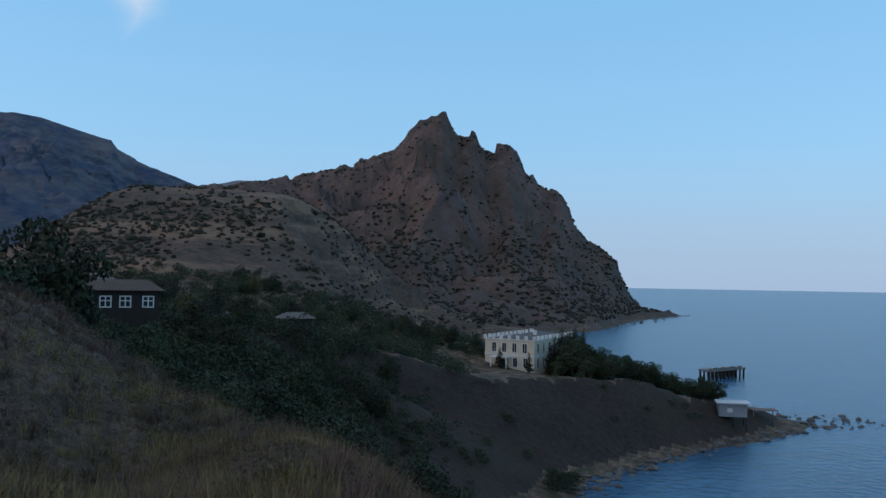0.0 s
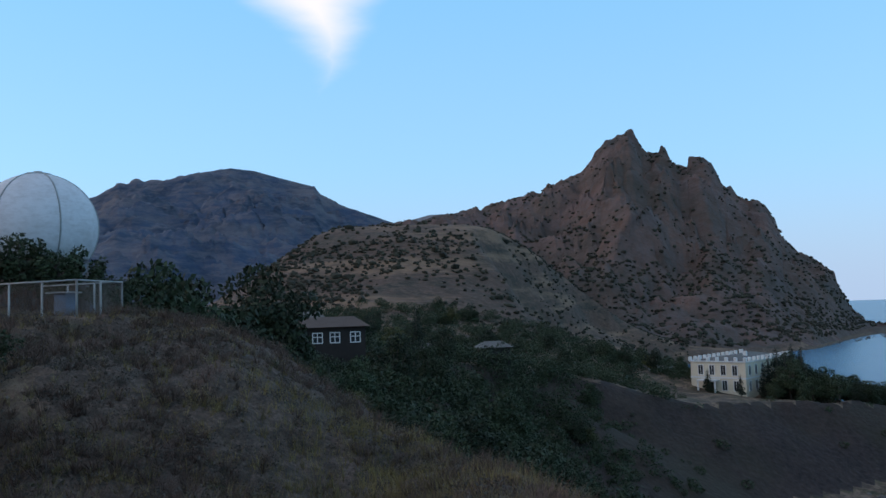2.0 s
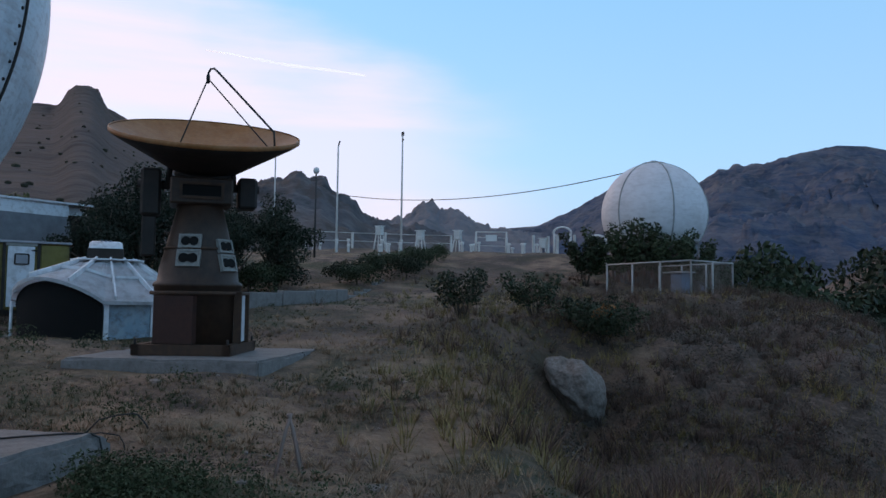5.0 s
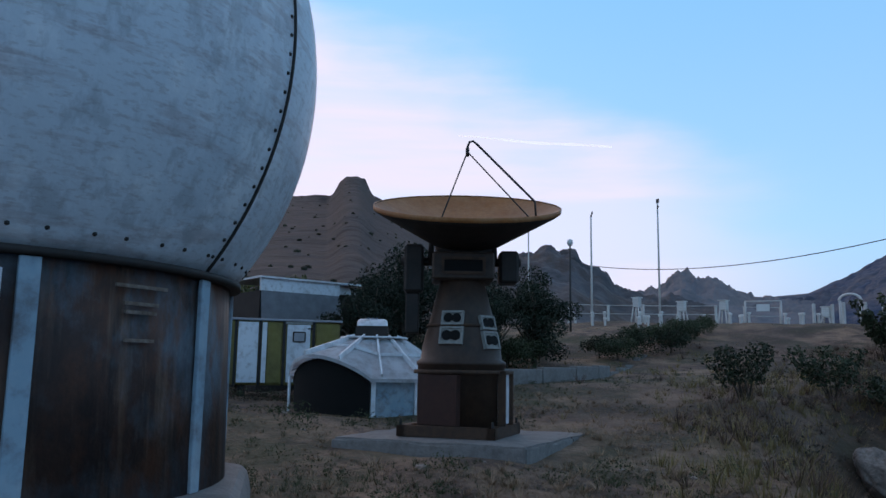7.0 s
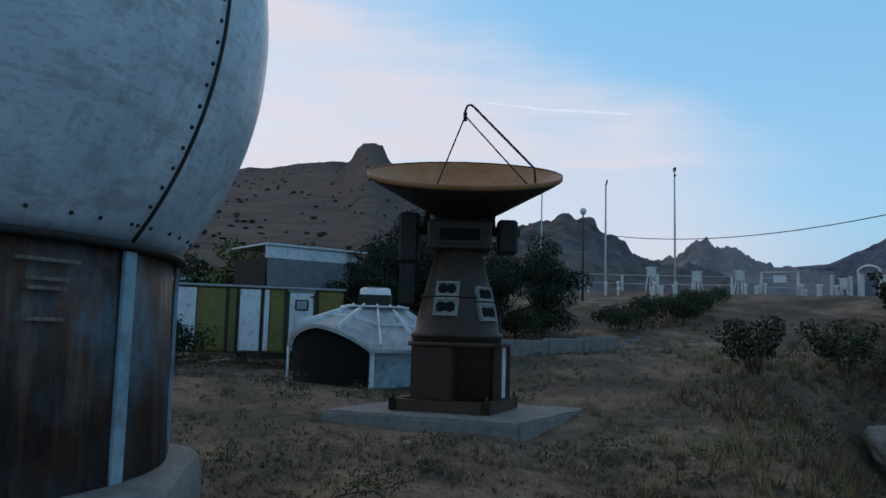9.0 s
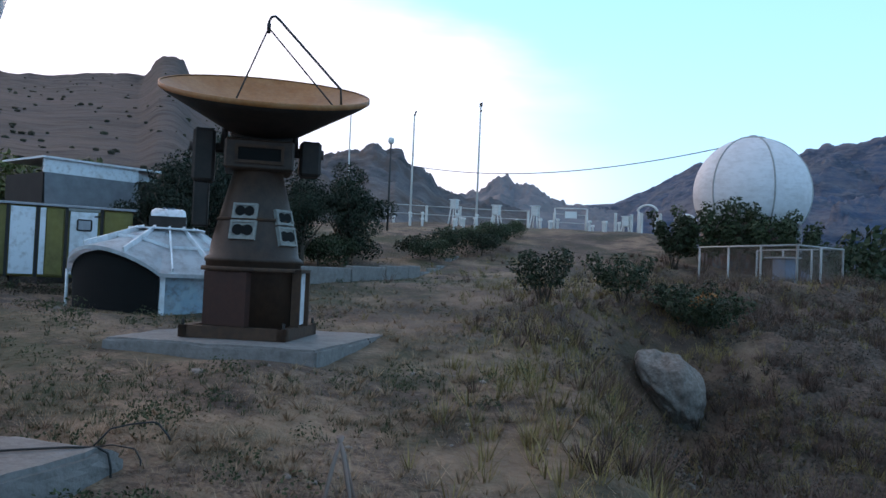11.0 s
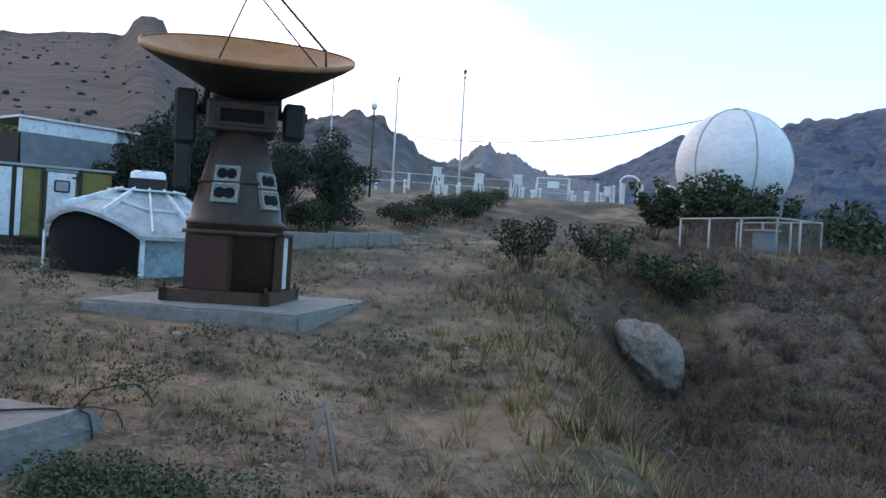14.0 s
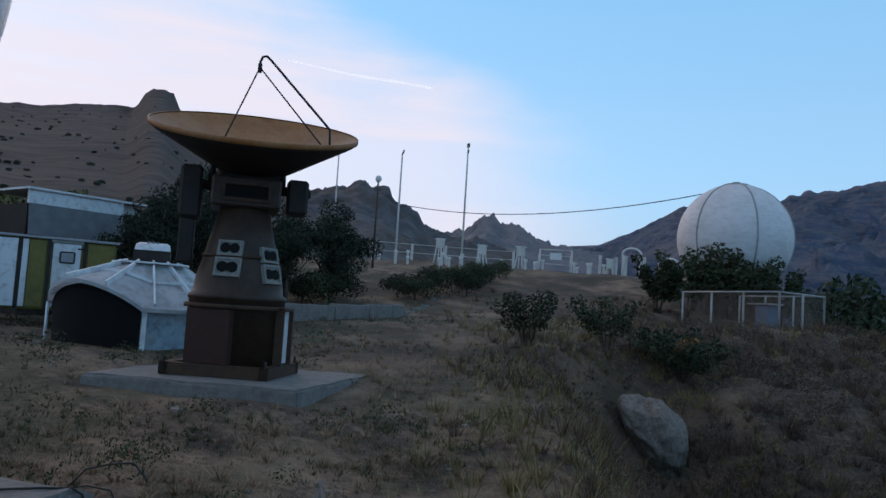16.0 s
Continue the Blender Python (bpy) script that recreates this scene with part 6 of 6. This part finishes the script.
p, r5 = field(6500, 38, 100, 3.5, 48, 101, 0.5, 3.0, 0.1)
tufts("grass", "short dry straw-coloured grass over bare soil", p, r5.uniform(0.02, 0.08, len(p)), 8, 1.8, 0.006, M_STRAW, 1)
p, r5 = field(8500, 42, 98, 3.5, 24, 121, 0.5, 1.1, 0.3, 1.0)
tufts("grass", "trodden dry grass litter lying on the yard's soil", p, r5.uniform(0.012, 0.03, len(p)), 7, 4.5, 0.006, M_STRAW, 21)
p, r5 = field(2600, 46, 98, 6, 26, 122, 0.5, 3.6, 0.5, 0.8)
tufts("grass", "short green grass patches in the yard", p, r5.uniform(0.03, 0.09, len(p)), 9, 1.3, 0.006, M_HERB, 22)
p, r5 = field(4600, -14, 25, 5, 22, 102, 0.5, 2.2, 0.12, 0.7)
tufts("grass", "long yellow dry grass on the brow of the slope", p, r5.uniform(0.18, 0.42, len(p)), 9, 0.7, 0.006, M_GRASS, 2)
p, r5 = field(2600, 18, 56, 7, 34, 103, 0.5, 2.0, 0.1, 0.7)
tufts("grass", "grey dry grass tufts on the hollow's slope", p, r5.uniform(0.12, 0.34, len(p)), 12, 0.9, 0.007, M_GRASS, 3)


def clumps(name, label, p, sizes, leaves, leaf, mat, seed):
    r6 = np.random.default_rng(seed)
    Q = []
    for c, s in zip(p, sizes):
        q, _ = leaf_cloud(r6, [(c[0], c[1], c[2] + s * 0.3, s, s, s * 0.6)], leaves, leaf * (0.5 + s))
        Q.append(q)
    Q = np.concatenate(Q)
    ob = new(name, raw_mesh(name, Q.tolist(), np.arange(len(Q)).reshape(-1, 4).tolist(), mat))
    return tagged(ob, label, "weeds", kind="stuff")


p, r5 = field(3200, -8, 50, 7, 36, 104, 0.5, 2.0, 0.0, 0.6)
tufts("weeds", "grey dry wormwood clumps over the slope", p, r5.uniform(0.16, 0.46, len(p)), 34, 1.1, 0.006, M_SAGE, 4)
p, r5 = field(650, 40, 76, 6, 24, 114, 0.5, 1.6, 0.2, 0.9)
tufts("weeds", "pinkish dry tufts over the yard", p, r5.uniform(0.05, 0.15, len(p)), 26, 1.5, 0.006, M_STRAW, 14)
p, r5 = field(1300, 8, 47, 9, 33, 123, 0.5, 1.8, -0.1, 0.8)
clumps("weeds", "low grey-brown cushion scrub covering the slope", p, r5.uniform(0.12, 0.42, len(p)), 75, 0.035, material("dark_cushion_scrub", (0.080, 0.062, 0.050), [((0.042, 0.037, 0.028), 0.8, 0.5), ((0.14, 0.11, 0.088), 0.65, 1.2)], 0.95, island=0.4), 23)
p, r5 = field(170, 20, 98, 5, 30, 105, 0.5, 2.2, 0.15, 0.7)
clumps("weeds", "low green weeds in the dry ground", p, r5.uniform(0.08, 0.28, len(p)), 110, 0.025, M_HERB, 5)
p, r5 = field(230, 79, 93, 4.6, 6.3, 106, 0.5, 1.5, -0.6, 0.8)
clumps("weeds", "green creeping weeds beside the concrete slab", p, r5.uniform(0.08, 0.2, len(p)), 110, 0.022, M_HERB, 6)
p = [(-20.9 + 0.5 * r5.normal(), v, gz(-20.9, v)) for v in np.linspace(-1.6, 2.6, 26)]
clumps("weeds", "dark reddish-brown dry brush in front of the van body", p, r5.uniform(0.15, 0.42, len(p)), 120, 0.03, material("dry_brush", (0.06, 0.034, 0.024), [((0.03, 0.024, 0.016), 0.8, 1.5)], 0.9, island=0.4), 24)
p, r5 = field(120, 70, 98, 14, 26, 107, 0.5, 2.0, 0.0, 0.7)
clumps("weeds", "green weeds round the van and shelter", p, r5.uniform(0.12, 0.35, len(p)), 110, 0.03, M_HERB, 7)
p, r5 = field(1100, -10, 98, 3.5, 34, 108, 0.5, 3.0, 0.1, 0.8)
sz = 0.01 + 0.07 * r5.uniform(0, 1, len(p)) ** 6
st = scatter_blobs("stones", "small pale stones scattered over the soil", p, sz, M_STONE, 9, 0.6, 0.6)
tagged(st, "", "stones")
pts = []
for _ in range(420):
    yv = rng.uniform(92, 178)
    xv = float(np.interp(yv, [c[0] for c in COAST], [c[1] for c in COAST])) + rng.normal() * 1.6
    pts.append((xv, yv, max(gz(xv, yv), SEA - 0.1)))
for _ in range(60):
    pts.append((rng.uniform(78, 98), rng.uniform(172, 190), SEA))
for _ in range(160):
    f = rng.uniform()
    pts.append((90 + 140 * f + rng.normal() * 5, 500 + 268 * f + rng.normal() * 4, SEA + 0.2))
tagged(scatter_blobs("shore_stones", "dark wet boulders along the waterline", pts, 0.25 + 0.9 * rng.uniform(0, 1, len(pts)) ** 3, material("wet_shore_stone", (0.09, 0.075, 0.065), [((0.14, 0.12, 0.10), 0.6, 0.8)], 0.6, island=0.3), 12, 0.8, 0.6), "", "stones")
